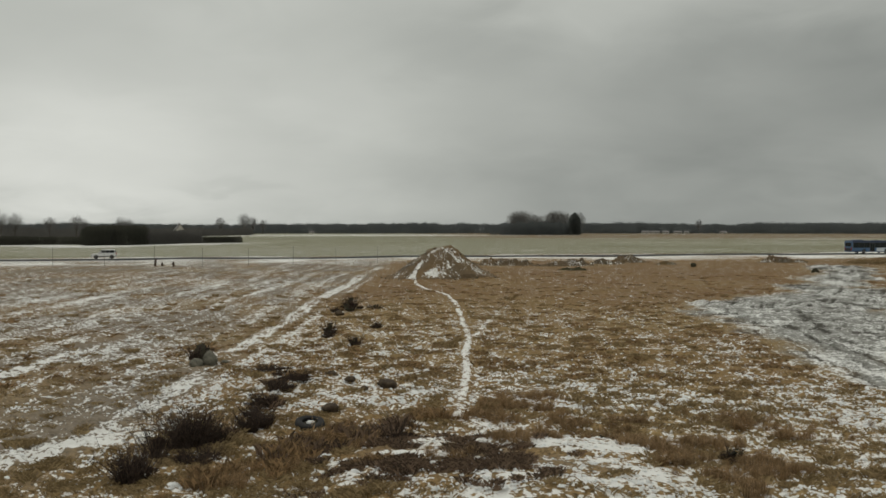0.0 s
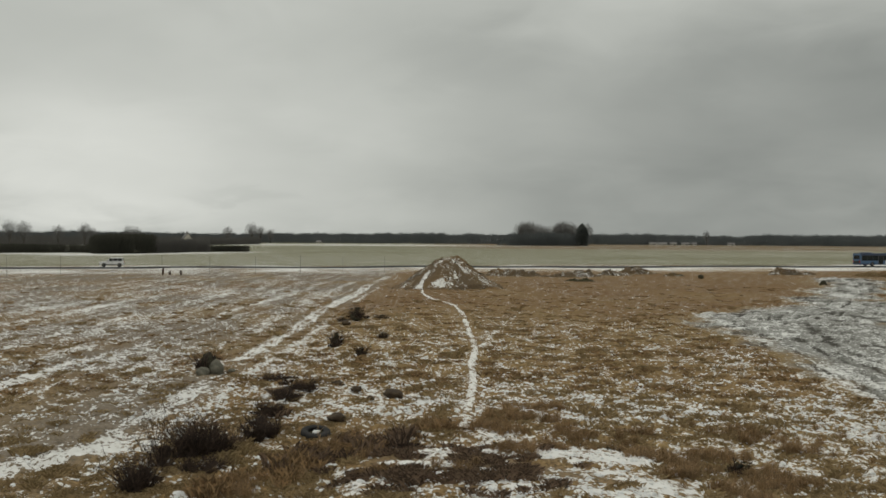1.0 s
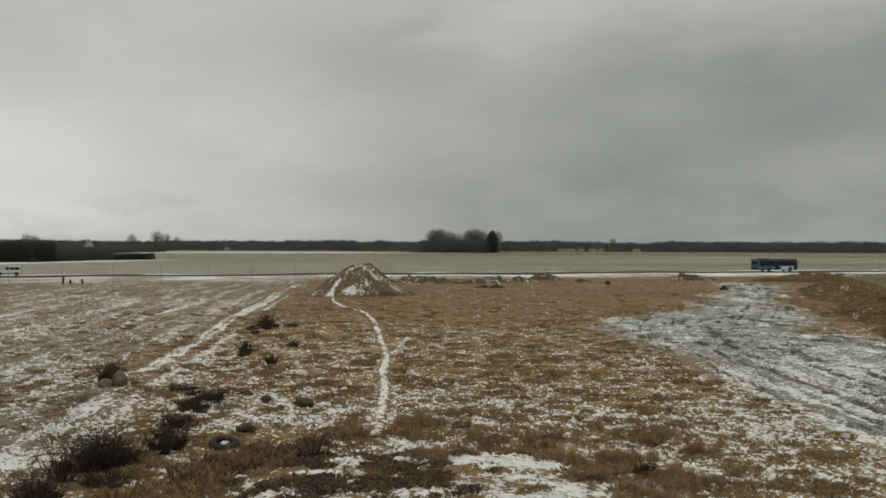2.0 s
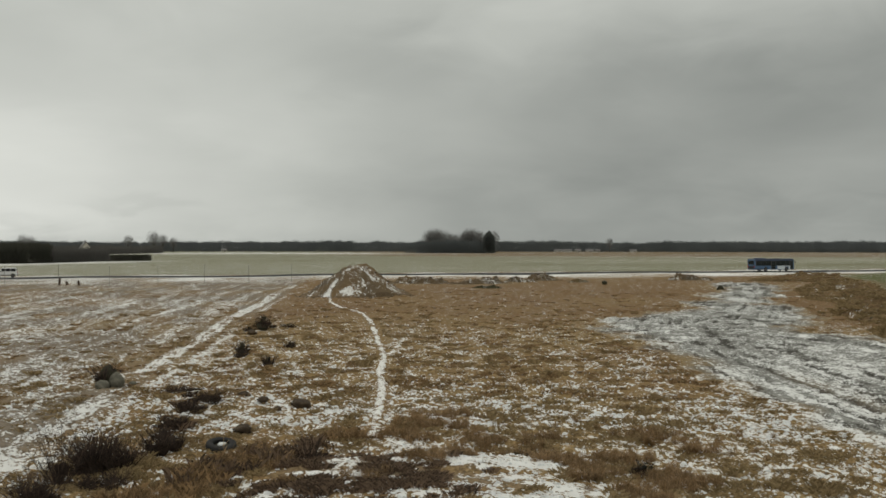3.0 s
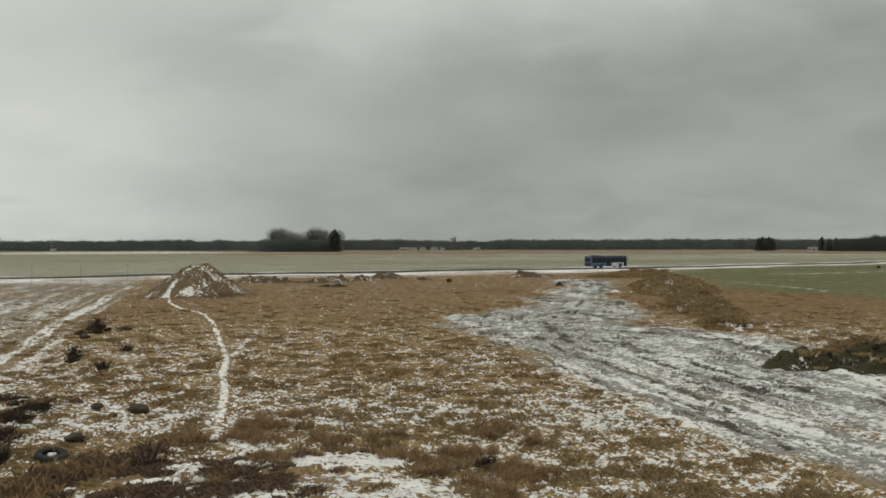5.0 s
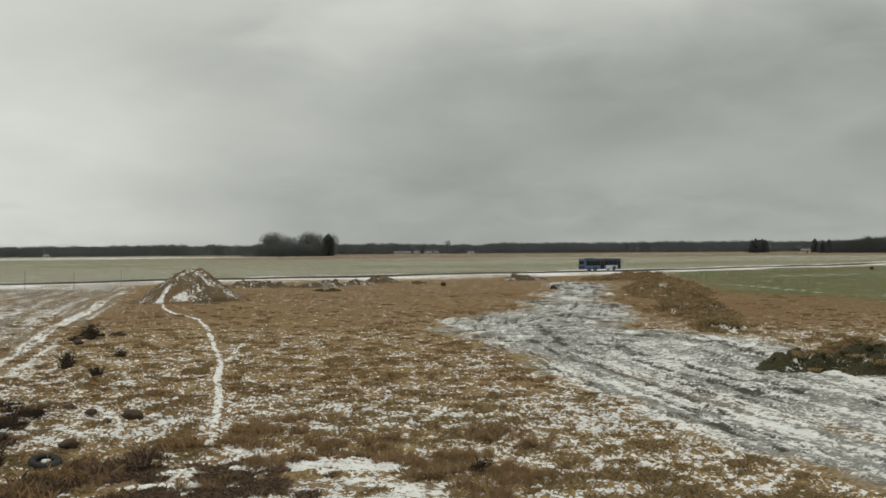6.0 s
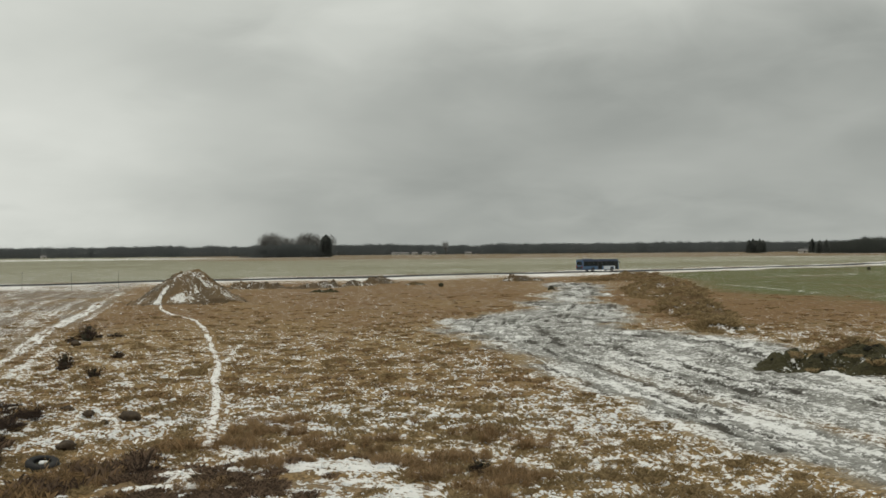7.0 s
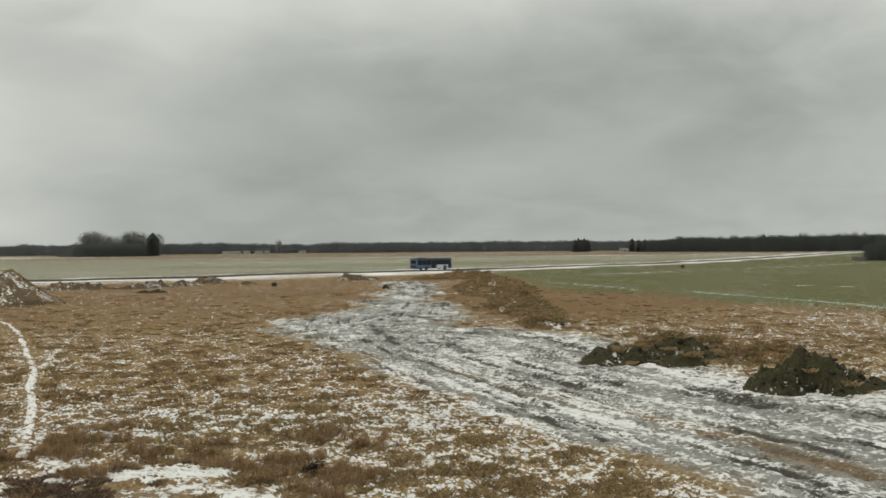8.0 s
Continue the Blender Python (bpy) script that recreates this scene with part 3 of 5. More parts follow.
def strip(name, line, half, mat, lift, cols=7, ragged=0.0, crown=0.0, layers=None, sink=0.12, seed=60):
    """A band along a plan line that follows the ground, its edges sunk into it."""
    p = np.array(line)
    tan = np.gradient(p, axis=0)
    tan /= np.linalg.norm(tan, axis=1)[:, None]
    nor = np.stack([tan[:, 1], -tan[:, 0]], -1)
    off = np.linspace(-1, 1, cols)
    along = np.arange(len(p)) * 1.0
    wide = half * (1 + ragged * np.stack([vnoise(along, np.full_like(along, 3.0 * k), 2.3, seed + k) for k in range(cols)], -1))
    q = p[:, None, :] + nor[:, None, :] * (off[None, :, None] * wide[:, :, None])
    x, y = q[..., 0].ravel(), q[..., 1].ravel()
    _, _, relief = ground_layers(x, y)
    z = ground_height(x, y) + np.maximum(relief, -0.02) + lift + crown * (1 - np.tile(np.abs(off), len(p)) ** 2)
    z = np.where(np.tile(np.abs(off), len(p)) > 0.99, z - sink, z)
    me = mesh_of(name, np.stack([x, y, z], -1), grid_faces(len(p), cols)[:, ::-1], mat, True, layers(x, y, np.tile(off, len(p))) if layers else None)
    return new(name, me)


def path_layers(x, y, off):
    snow = 0.82 + 0.25 * vnoise(x, y, 1.6, 71) + 0.2 * vnoise(x, y, 0.4, 73) - 0.62 * np.abs(off + 0.25 * vnoise(x, y, 2.5, 74)) ** 2
    return {"lie": np.stack([snow, 0 * x, 0.5 + 0 * x], -1), "grow": np.zeros((len(x), 3))}


build_ground()
tagged(strip("footpath", FOOTPATH, 0.24, GROUND, 0.012, 9, 0.34, 0.03, path_layers), "narrow trodden footpath filled with white snow", "footpath", kind="structure")
tagged(strip("road", ROAD, 3.5, ASPHALT, 0.18, 7, 0.0, 0.08, None, 0.3), "straight dark asphalt country road between snowy verges", "road", kind="structure")

# ---- earth heaps ----


def thing(name, x, y, z, label, category, group="", kind="", turn=0.0):
    ob = new(name)
    ob.matrix_world = pose(x, y, z, 0, 0, turn)
    ob.empty_display_size = 0.3
    return tagged(ob, label, category, group, kind)


def lump(radius, seed, detail=2, rough=0.3, squash=(1, 1, 0.7)):
    """A knobbly clod or stone."""
    bm = bmesh.new()
    bmesh.ops.create_icosphere(bm, subdivisions=detail, radius=1)
    off = Vector((seed * 3.7, seed * 1.3, seed * 0.7))
    for v in bm.verts:
        n = noise.noise(v.co * 1.3 + off) * rough + noise.noise(v.co * 3.1 + off) * rough * 0.5
        v.co = Vector((v.co.x * squash[0], v.co.y * squash[1], v.co.z * squash[2])) * radius * (1 + n)
    return bm


def scatter(name, template, place, mat, smooth_shade=False):
    """Many copies of one small shape in one mesh. place: rows of x, y, z, turn, wide, tall."""
    tv, tf = np.asarray(template[0], float), np.asarray(template[1], int)
    p = np.asarray(place, float)
    c, s = np.cos(p[:, 3])[:, None], np.sin(p[:, 3])[:, None]
    x = p[:, 0:1] + p[:, 4:5] * (tv[:, 0] * c - tv[:, 1] * s)
    y = p[:, 1:2] + p[:, 4:5] * (tv[:, 0] * s + tv[:, 1] * c)
    z = p[:, 2:3] + p[:, 5:6] * tv[:, 2]
    verts = np.stack([x, y, z], -1).reshape(-1, 3)
    faces = (tf[None] + np.arange(len(p))[:, None, None] * len(tv)).reshape(-1, tf.shape[1])
    return mesh_of(name, verts, faces, mat, smooth_shade)


def joined(name, lots, mat, smooth_shade=False):
    """Joins lists of (verts, faces) into one mesh."""
    vs, fs, n = [], [], 0
    for v, f in lots:
        v, f = np.asarray(v, float), np.asarray(f, int)
        vs.append(v)
        fs.append(f + n)
        n += len(v)
    return mesh_of(name, np.concatenate(vs), np.concatenate(fs), mat, smooth_shade)


def blades(count, spread, tall, wide, lean, seed):
    gen = np.random.default_rng(seed)
    v, f = [], []
    for i in range(count):
        a, r = gen.uniform(0, 6.283), spread * math.sqrt(gen.uniform(0, 1))
        x, y = r * math.cos(a), r * math.sin(a)
        b, l, h = gen.uniform(0, 6.283), lean * gen.uniform(0.2, 1), tall * gen.uniform(0.5, 1)
        w = wide * gen.uniform(0.6, 1.2)
        dx, dy = w * math.cos(b + 1.57), w * math.sin(b + 1.57)
        n = len(v)
        v += [(x - dx, y - dy, -0.05), (x + dx, y + dy, -0.05), (x + l * math.cos(b) * 0.4 + dx * 0.6, y + l * math.sin(b) * 0.4 + dy * 0.6, h * 0.7), (x + l * math.cos(b), y + l * math.sin(b), h * 0.95)]
        f += [(n, n + 1, n + 2), (n, n + 2, n + 3)]
    return v, f


def dome(seed):
    """A small cushion of snow, one metre across."""
    gen = np.random.default_rng(seed)
    v = [(0, 0, 0.17)]
    for k in range(7):
        a, r = k * 0.8976 + gen.normal(0, 0.2), 0.5 * gen.uniform(0.6, 1.25)
        v += [(0.62 * r * math.cos(a), 0.62 * r * math.sin(a), 0.14 * gen.uniform(0.7, 1.2)), (r * math.cos(a), r * math.sin(a), -0.12)]
    f = []
    for k in range(7):
        a, b = 1 + 2 * k, 1 + 2 * ((k + 1) % 7)
        f += [(0, a, b), (a, a + 1, b + 1), (a, b + 1, b)]
    return v, f


def tussock(count, spread, tall, wide, seed):
    """A rounded fountain of fine arching blades."""
    gen = np.random.default_rng(seed)
    v, f = [], []
    for i in range(count):
        a, out = gen.uniform(0, 6.283), spread * gen.uniform(0.15, 1.0)
        h = tall * math.sqrt(max(0.05, 1 - (out / spread) ** 2)) * gen.uniform(0.7, 1.15)
        r = 0.25 * spread * math.sqrt(gen.uniform(0, 1))
        c, s = math.cos(a), math.sin(a)
        dx, dy = -s * wide * gen.uniform(0.7, 1.3), c * wide
        b = (r * c + gen.normal(0, 0.02), r * s + gen.normal(0, 0.02))
        n = len(v)
        v += [(b[0] - dx, b[1] - dy, -0.04), (b[0] + dx, b[1] + dy, -0.04), (b[0] + 0.45 * out * c - dx * 0.8, b[1] + 0.45 * out * s - dy * 0.8, h * 0.85), (b[0] + 0.45 * out * c + dx * 0.8, b[1] + 0.45 * out * s + dy * 0.8, h * 0.85), (b[0] + out * c, b[1] + out * s, h * gen.uniform(0.6, 1.0))]
        f += [(n, n + 1, n + 3), (n, n + 3, n + 2), (n + 2, n + 3, n + 4)]
    return v, f


SMALL = blades(30, 0.24, 0.11, 0.0028, 0.24, 1)
MIDDLE = blades(60, 0.30, 0.24, 0.0022, 0.36, 2)
TALL = blades(34, 0.28, 0.48, 0.0024, 0.36, 3)
TUSSOCKS = tussock(120, 0.40, 0.32, 0.0034, 4)


CLODS = []
for k in range(5):
    b = lump(1.0, k + 1, 1, 0.9, (1, 0.75, 0.75))
    b.verts.ensure_lookup_table()
    CLODS.append((np.array([v.co[:] for v in b.verts]), np.array([[v.index for v in f.verts] for f in b.faces])))
    b.free()


def clod_mesh(spots, mat):
    """spots: rows of x, y, z, size."""
    lots = []
    for i, (x, y, z, size) in enumerate(spots):
        v, f = CLODS[i % 5]
        a = i * 2.4
        r = np.array([[math.cos(a), -math.sin(a), 0], [math.sin(a), math.cos(a), 0], [0, 0, 1]])
        lots.append((v @ r.T * size * (1, 1, 0.55 + 0.6 * ((i * 7) % 5) / 5) + (x, y, z), f))
    return joined("rubble", lots, mat)


def heap(name, x, y, rx, ry, high, label, category, turn=0.0, seed=1, snow=0.3, rugged=0.3, clods=40, clod=0.2, group="", power=1.0, lie_soil=1.0, tone=0.6, patches=(), cells=90, fold=1.6, mat=None, blunt=0.0, grass=0, domed=False):
    """A pile of dug earth, its foot sunk in the ground, with snow caught on it and clods about it."""
    root = thing(name, x, y, 0, label, category, group, turn=turn)
    u, w = np.meshgrid(np.linspace(-1.25, 1.25, cells), np.linspace(-1.25, 1.25, cells), indexing="ij")
    lx, ly = (u * rx).ravel(), (w * ry).ravel()
    c, s = math.cos(radians(turn)), math.sin(radians(turn))
    gx, gy = x + lx * c - ly * s, y + lx * s + ly * c
    wob = 0.22 * fbm(gx, gy, rx * 0.8, seed + 80, 2)
    q = np.sqrt(np.clip(u.ravel() ** 2 + w.ravel() ** 2, 0, None)) + wob
    body = np.clip(1 - q, -0.4, 1)
    prof = np.where(body > 0, smooth(0, 1, body * 1.05) * 0.55 + 0.45 * np.clip(body, 0, 1) ** power, body * 0.5)
    prof = prof * (1 - blunt) + blunt * np.where(body > 0, smooth(0, 0.6, body) * (0.68 + 0.36 * vnoise(gx, gy, rx * 0.42, seed + 88)), body * 0.5)
    if domed:
        prof = np.where(body > 0, np.cos(np.clip(q - 0.75 * wob, 0, 1) * math.pi / 2) ** 1.55, body * 0.5)
    rough = fbm(gx, gy, fold, seed + 90, 4, 0.6)
    z = high * prof + rugged * rough * np.clip(body * 2.5, 0, 1) * min(1.0, high)
    z = z + ground_height(gx, gy) - 0.06
    lie = snow + 0.22 * fbm(gx, gy, 1.1, seed + 95, 3) - 0.30 * rough
    for px, py, wide, amount in patches:
        lie = lie + amount * np.exp(-((lx - px) ** 2 + (ly - py) ** 2) / wide ** 2)
    lie = lie - 0.3 * smooth(0.08, -0.1, body)
    lay = np.stack([lie, np.clip(lie_soil + 0.3 * fbm(gx, gy, 2.0, seed + 97, 2), 0, 1), np.full_like(lie, tone)], -1)
    me = mesh_of("earth_body", np.stack([lx, ly, z], -1), grid_faces(cells, cells), mat or HEAP, True, {"lie": lay, "grow": np.zeros((len(lx), 3))})
    part("earth_body", me, None, root)
    if grass:
        gen = np.random.default_rng(seed + 3)
        pick = gen.permutation(np.flatnonzero((body > 0.02) & (lie < 0.42)))[:grass]
        spots = np.stack([lx[pick], ly[pick], z[pick] - 0.02, gen.uniform(0, 6.283, len(pick)), gen.uniform(0.6, 1.3, len(pick)) * max(1, (math.hypot(x, y) / 40) ** 0.5), gen.uniform(0.6, 1.3, len(pick)) * 1.1], -1)
        tagged(part("grass_cover", scatter("grass_cover", MIDDLE, spots, STRAW), None, root, "bent dry grass"), kind="stuff")
    if clods:
        gen = np.random.default_rng(seed)
        a, r = gen.uniform(0, 2 * math.pi, clods), np.sqrt(gen.uniform(0.02, 1.25, clods))
        cx, cy = np.cos(a) * r * rx, np.sin(a) * r * ry
        i = np.clip(np.round((cx / rx / 1.25 + 1) / 2 * (cells - 1)).astype(int), 0, cells - 1)
        j = np.clip(np.round((cy / ry / 1.25 + 1) / 2 * (cells - 1)).astype(int), 0, cells - 1)
        cz = np.maximum(z.reshape(cells, cells)[i, j], ground_height(x + cx, y + cy))
        size = clod * 0.62 * gen.uniform(0.3, 1.5, clods) * (1.2 - 0.5 * r)
        tagged(part("rubble", clod_mesh(np.stack([cx, cy, cz - size * 0.1, size], -1), SOIL), SOIL, root, "dark frozen clods of soil"), kind="stuff")
    return root


# the tall mound with trodden snow on its flank
def streak(points, wide, amount, step=0.4):
    """Patches strung along a line of points."""
    return tuple((x, y, wide, amount) for x, y in curve_through(points, step))


heap("earth_mound", -0.1, 113.5, 6.9, 6.6, 3.72, "rounded mound of bare earth streaked with snow", "mound", seed=4, snow=0.12, rugged=0.22, clods=200, clod=0.2, lie_soil=0.62, domed=True, fold=1.2,
     patches=((-1.5, -4.8, 0.7, 0.5), (-0.9, -4.6, 0.8, 0.55), (-4.4, -4.4, 0.4, 0.3), (4.4, -4.6, 0.5, 0.3))
     + streak([(-2.9, -6.8), (-3.3, -5.2), (-3.2, -3.7), (-2.6, -2.4)], 0.3, 0.75) + streak([(-1.6, -1.7), (-1.0, -1.0)], 0.3, 0.4)
     + streak([(0.4, -1.3), (1.0, -1.9), (1.7, -2.4)], 0.22, 0.5) + streak([(1.7, -1.2), (2.6, -1.8), (4.0, -1.6), (5.3, -1.2)], 0.2, 0.42) + streak([(1.9, -3.4), (3.2, -4.0), (4.6, -4.4), (6.0, -4.6)], 0.18, 0.38) + streak([(0.2, -2.6), (0.9, -3.8)], 0.2, 0.45), cells=150, mat=MOUND)
# low spoil heaps along the field's far edge
LOW = "low heap of dug soil and turf with snow"
heap("soil_heap", 10.5, 152, 5.2, 2.2, 1.15, LOW, "soil heap", blunt=0.7, mat=MOUND, fold=0.9, seed=11, snow=0.19, rugged=0.5, lie_soil=0.65, group="spoil heaps along the field edge", clods=50, clod=0.25)
heap("soil_heap", 19.6, 150, 5.4, 2.4, 1.05, LOW, "soil heap", blunt=0.7, mat=MOUND, fold=0.9, seed=12, snow=0.19, rugged=0.5, lie_soil=0.65, group="spoil heaps along the field edge", clods=50, clod=0.25)
heap("soil_heap", 27.2, 156, 3.2, 1.8, 0.8, LOW, "soil heap", blunt=0.7, mat=MOUND, fold=0.9, seed=13, snow=0.19, rugged=0.4, lie_soil=0.65, group="spoil heaps along the field edge", clods=40, clod=0.25)
heap("soil_heap", 32.6, 163, 4.6, 2.2, 1.25, LOW, "soil heap", blunt=0.7, mat=MOUND, fold=0.9, seed=14, snow=0.19, rugged=0.5, lie_soil=0.65, group="spoil heaps along the field edge", clods=50, clod=0.3)
heap("soil_heap", 18.2, 131, 2.4, 1.3, 0.55, "small dark heap of turf in dry grass", "soil heap", seed=15, snow=-0.1, rugged=0.5, clods=25, clod=0.22)
heap("soil_heap", 59.5, 164, 4.8, 2.0, 1.05, LOW, "soil heap", blunt=0.7, mat=MOUND, fold=0.9, seed=16, snow=0.19, rugged=0.5, lie_soil=0.65, group="spoil heaps along the field edge", clods=40, clod=0.25)
heap("soil_heap", 36.5, 153, 2.2, 1.2, 0.5, LOW, "soil heap", seed=17, snow=0.3, rugged=0.5, lie_soil=0.65, group="spoil heaps along the field edge", clods=24, clod=0.22)
# the bank of overgrown earth along the clearing
BANK = "long bank of earth grown with rusty dry grass"
heap("earth_bank", 77, 158, 11, 3.4, 1.35, BANK, "earth bank", grass=90, blunt=0.6, turn=-8, seed=21, snow=0.05, rugged=0.4, clods=30, clod=0.3, lie_soil=0.6, tone=0.9, mat=BANKM)
heap("earth_bank", 61.0, 113, 22, 5.2, 1.35, BANK, "earth bank", grass=330, blunt=0.7, turn=64, seed=22, snow=0.14, rugged=0.55, clods=60, clod=0.3, lie_soil=0.55, tone=0.6, mat=BANKM, cells=120, patches=((-4, 0.6, 2.6, 0.4), (-10, 1.4, 1.6, 0.3)))
heap("earth_bank", 43.8, 75.5, 13, 3.0, 1.15, BANK, "earth bank", grass=220, blunt=0.7, turn=68.5, seed=23, snow=0.12, rugged=0.55, clods=60, clod=0.3, lie_soil=0.65, tone=0.9, cells=110, mat=BANKM)
heap("earth_bank", 35.8, 57.5, 4.4, 1.9, 0.6, "low ridge of torn turf with snow on top", "earth bank", grass=150, blunt=0.6, turn=62, seed=24, snow=0.5, rugged=0.5, clods=30, clod=0.22, lie_soil=0.4, tone=0.9)
# two dark spoil heaps at the clearing's edge
heap("spoil_heap", 30.4, 37.8, 4.2, 2.6, 1.12, "dark heap of dug soil with snow in its folds", "soil heap", grass=14, turn=-18, blunt=0.75, seed=31, snow=-0.02, rugged=0.42, clods=190, clod=0.24, cells=130, lie_soil=1.25, tone=0.9, patches=((0.4, -1.1, 0.55, 0.55), (-1.6, 0.3, 0.4, 0.4)), fold=1.2, group="dark heaps by the clearing")
heap("spoil_heap", 28.85, 27.0, 3.3, 2.0, 1.08, "dark heap of dug soil and torn roots", "soil heap", grass=5, turn=-12, blunt=0.8, seed=32, snow=-0.02, rugged=0.62, clods=190, clod=0.22, cells=130, lie_soil=1.25, tone=0.8, patches=((1.1, -0.6, 0.3, 0.5), (-0.6, -1.3, 0.3, 0.4)), fold=1.0, group="dark heaps by the clearing")
heap("turf_heap", 32.4, 39.4, 3.8, 1.6, 1.3, "hump of rusty turf behind dark dug soil", "soil heap", grass=70, blunt=0.4, mat=BANKM, turn=-18, seed=34, snow=0.10, rugged=0.4, clods=20, clod=0.18, lie_soil=0.45, tone=1.0)
heap("turf_heap", 34.0, 34.6, 3.0, 1.5, 0.85, "low hump of earth covered in rusty grass", "soil heap", grass=90, blunt=0.6, mat=GROUND, turn=-14, seed=33, snow=0.08, rugged=0.45, clods=25, clod=0.2, lie_soil=0.2, tone=1.0)

# ---- dry grass ----


def sow(name, n, near, far, az0, az1, template, mat, size, keep, seed, label, wide_by=1.0):
    """Scatters tufts, denser near by, where keep(x, y) leaves them."""
    gen = np.random.default_rng(seed)
    v = gen.uniform(EYE * 1654 / far, EYE * 1654 / near, n)
    r, a = EYE * 1654 / v, np.radians(gen.uniform(az0, az1, n))
    x, y = r * np.sin(a), r * np.cos(a)
    ok = keep(x, y, r) > gen.uniform(0, 1, n)
    x, y, r = x[ok], y[ok], r[ok]
    _, _, relief = ground_layers(x, y)
    z = ground_height(x, y) + relief
    grow = gen.uniform(0.6, 1.25, len(x)) * size
    place = np.stack([x, y, z, gen.uniform(0, 6.283, len(x)), grow * np.maximum(1, r / 40) ** 0.5 * wide_by, grow], -1)
    ob = new(name, scatter(name, template, place, mat))
    return tagged(ob, label, "grass", kind="stuff")


def grassy(x, y, r):
    lie, grow, relief = ground_layers(x, y)
    road, _ = far_from(x, y, ROAD)
    path, _ = far_from(x, y, FOOTPATH)
    k = smooth(0.55, 0.30, lie[:, 0]) * 0.9 + 0.1 * (lie[:, 0] < 0.6)
    k = k * (clearing_depth(x, y) < -0.2) * (np.hypot((x - 1.2) / 3.4, (y - 22.5) / 4.0) > 1) * (path > 0.4) * (1 - grow[:, 0]) * (road > 14) * (1 - grow[:, 1])
    return k * np.where(x < -8.5, 0.25, 0.5) * smooth(-0.5, 0.5, fbm(x, y, 0.9, 83, 2))


def ridge(x, y, r):
    """Rank growth round the swell below the viewpoint."""
    d, _ = far_from(x, y, [(-5.0, 20.5), (-3.9, 22.3), (-3.3, 23.9), (-2.1, 25.4), (-1.3, 26.6), (-0.2, 28.6)])
    e, _ = far_from(x, y, [(1.4, 28.4), (2.5, 29.4), (3.6, 27.6), (4.8, 25.0), (5.3, 22.2), (6.2, 20.0)])
    k = np.maximum(np.exp(-(d / 0.6) ** 2), np.exp(-(e / 0.62) ** 2)) * smooth(-0.7, 0.2, fbm(x, y, 1.2, 77, 2))
    for cx, cy, wide in ((6.9, 24.5, 0.6), (7.6, 22.0, 0.7), (8.9, 27.3, 0.8), (9.3, 25.3, 0.5), (2.2, 29.9, 0.8), (3.2, 31.5, 0.7), (5.6, 27.4, 0.45), (1.7, 22.6, 0.35), (2.6, 23.8, 0.3), (0.2, 21.0, 0.25), (-1.6, 21.4, 0.25)):
        k = np.maximum(k, 0.9 * np.exp(-((x - cx) ** 2 + 1.4 * (y - cy) ** 2) / wide ** 2))
    return k + 0.022 * (fbm(x, y, 2.2, 78, 2) > 0.42) * (x > 2.5) * (y > 22) * (clearing_depth(x, y) < -1.5)


sow("dry_grass", 42000, 18.5, 75, -30, 56, SMALL, STRAW, 0.85, grassy, 101, "short dry straw-coloured grass with snow between")
sow("dry_grass", 9000, 18.5, 95, -30, 56, MIDDLE, STRAW, 0.75, lambda x, y, r: grassy(x, y, r) * (fbm(x, y, 3.3, 79, 2) > 0.1), 102, "tufts of bent dry grass")
sow("dry_grass", 15000, 36, 125, -30, 56, SMALL, RUSTY, 1.0, grassy, 105, "upright dry grass tufts across open field")


def flecks(name, n, near, far, size, keep, seed, label):
    """Cushions of snow caught among the tufts."""
    gen = np.random.default_rng(seed)
    lots = []
    for k in range(4):
        v = gen.uniform(EYE * 1654 / far, EYE * 1654 / near, n // 4)
        r, a = EYE * 1654 / v, np.radians(gen.uniform(-30, 56, n // 4))
        x, y = r * np.sin(a), r * np.cos(a)
        ok = keep(x, y, r) > gen.uniform(0, 1, n // 4)
        x, y = x[ok], y[ok]
        _, _, relief = ground_layers(x, y)
        s = size * gen.uniform(0.45, 1.0, len(x)) * np.exp(gen.normal(0, 0.35, len(x)))
        place = np.stack([x, y, ground_height(x, y) + relief + 0.02, gen.uniform(0, 6.283, len(x)), s, s * gen.uniform(0.6, 1.3, len(x))], -1)
        me = scatter(name, dome(seed + k), place, SNOWM, True)
        ob = new(name, me)
        tagged(ob, label, "snow", kind="stuff")


def speckled(x, y, r):
    lie, grow, _ = ground_layers(x, y)
    path, _ = far_from(x, y, FOOTPATH)
    road, _ = far_from(x, y, ROAD)
    k = smooth(0.02, 0.45, lie[:, 0]) * (0.35 + 0.65 * smooth(-0.5, 0.6, fbm(x, y, 2.2, 86, 2))) * np.where(x < -8.8, 0.4, 1.0) * (1 - 0.75 * smooth(48, 88, y))
    return k * (clearing_depth(x, y) < -0.3) * (path > 0.3) * (grow.max(1) < 0.2) * (road > 16)


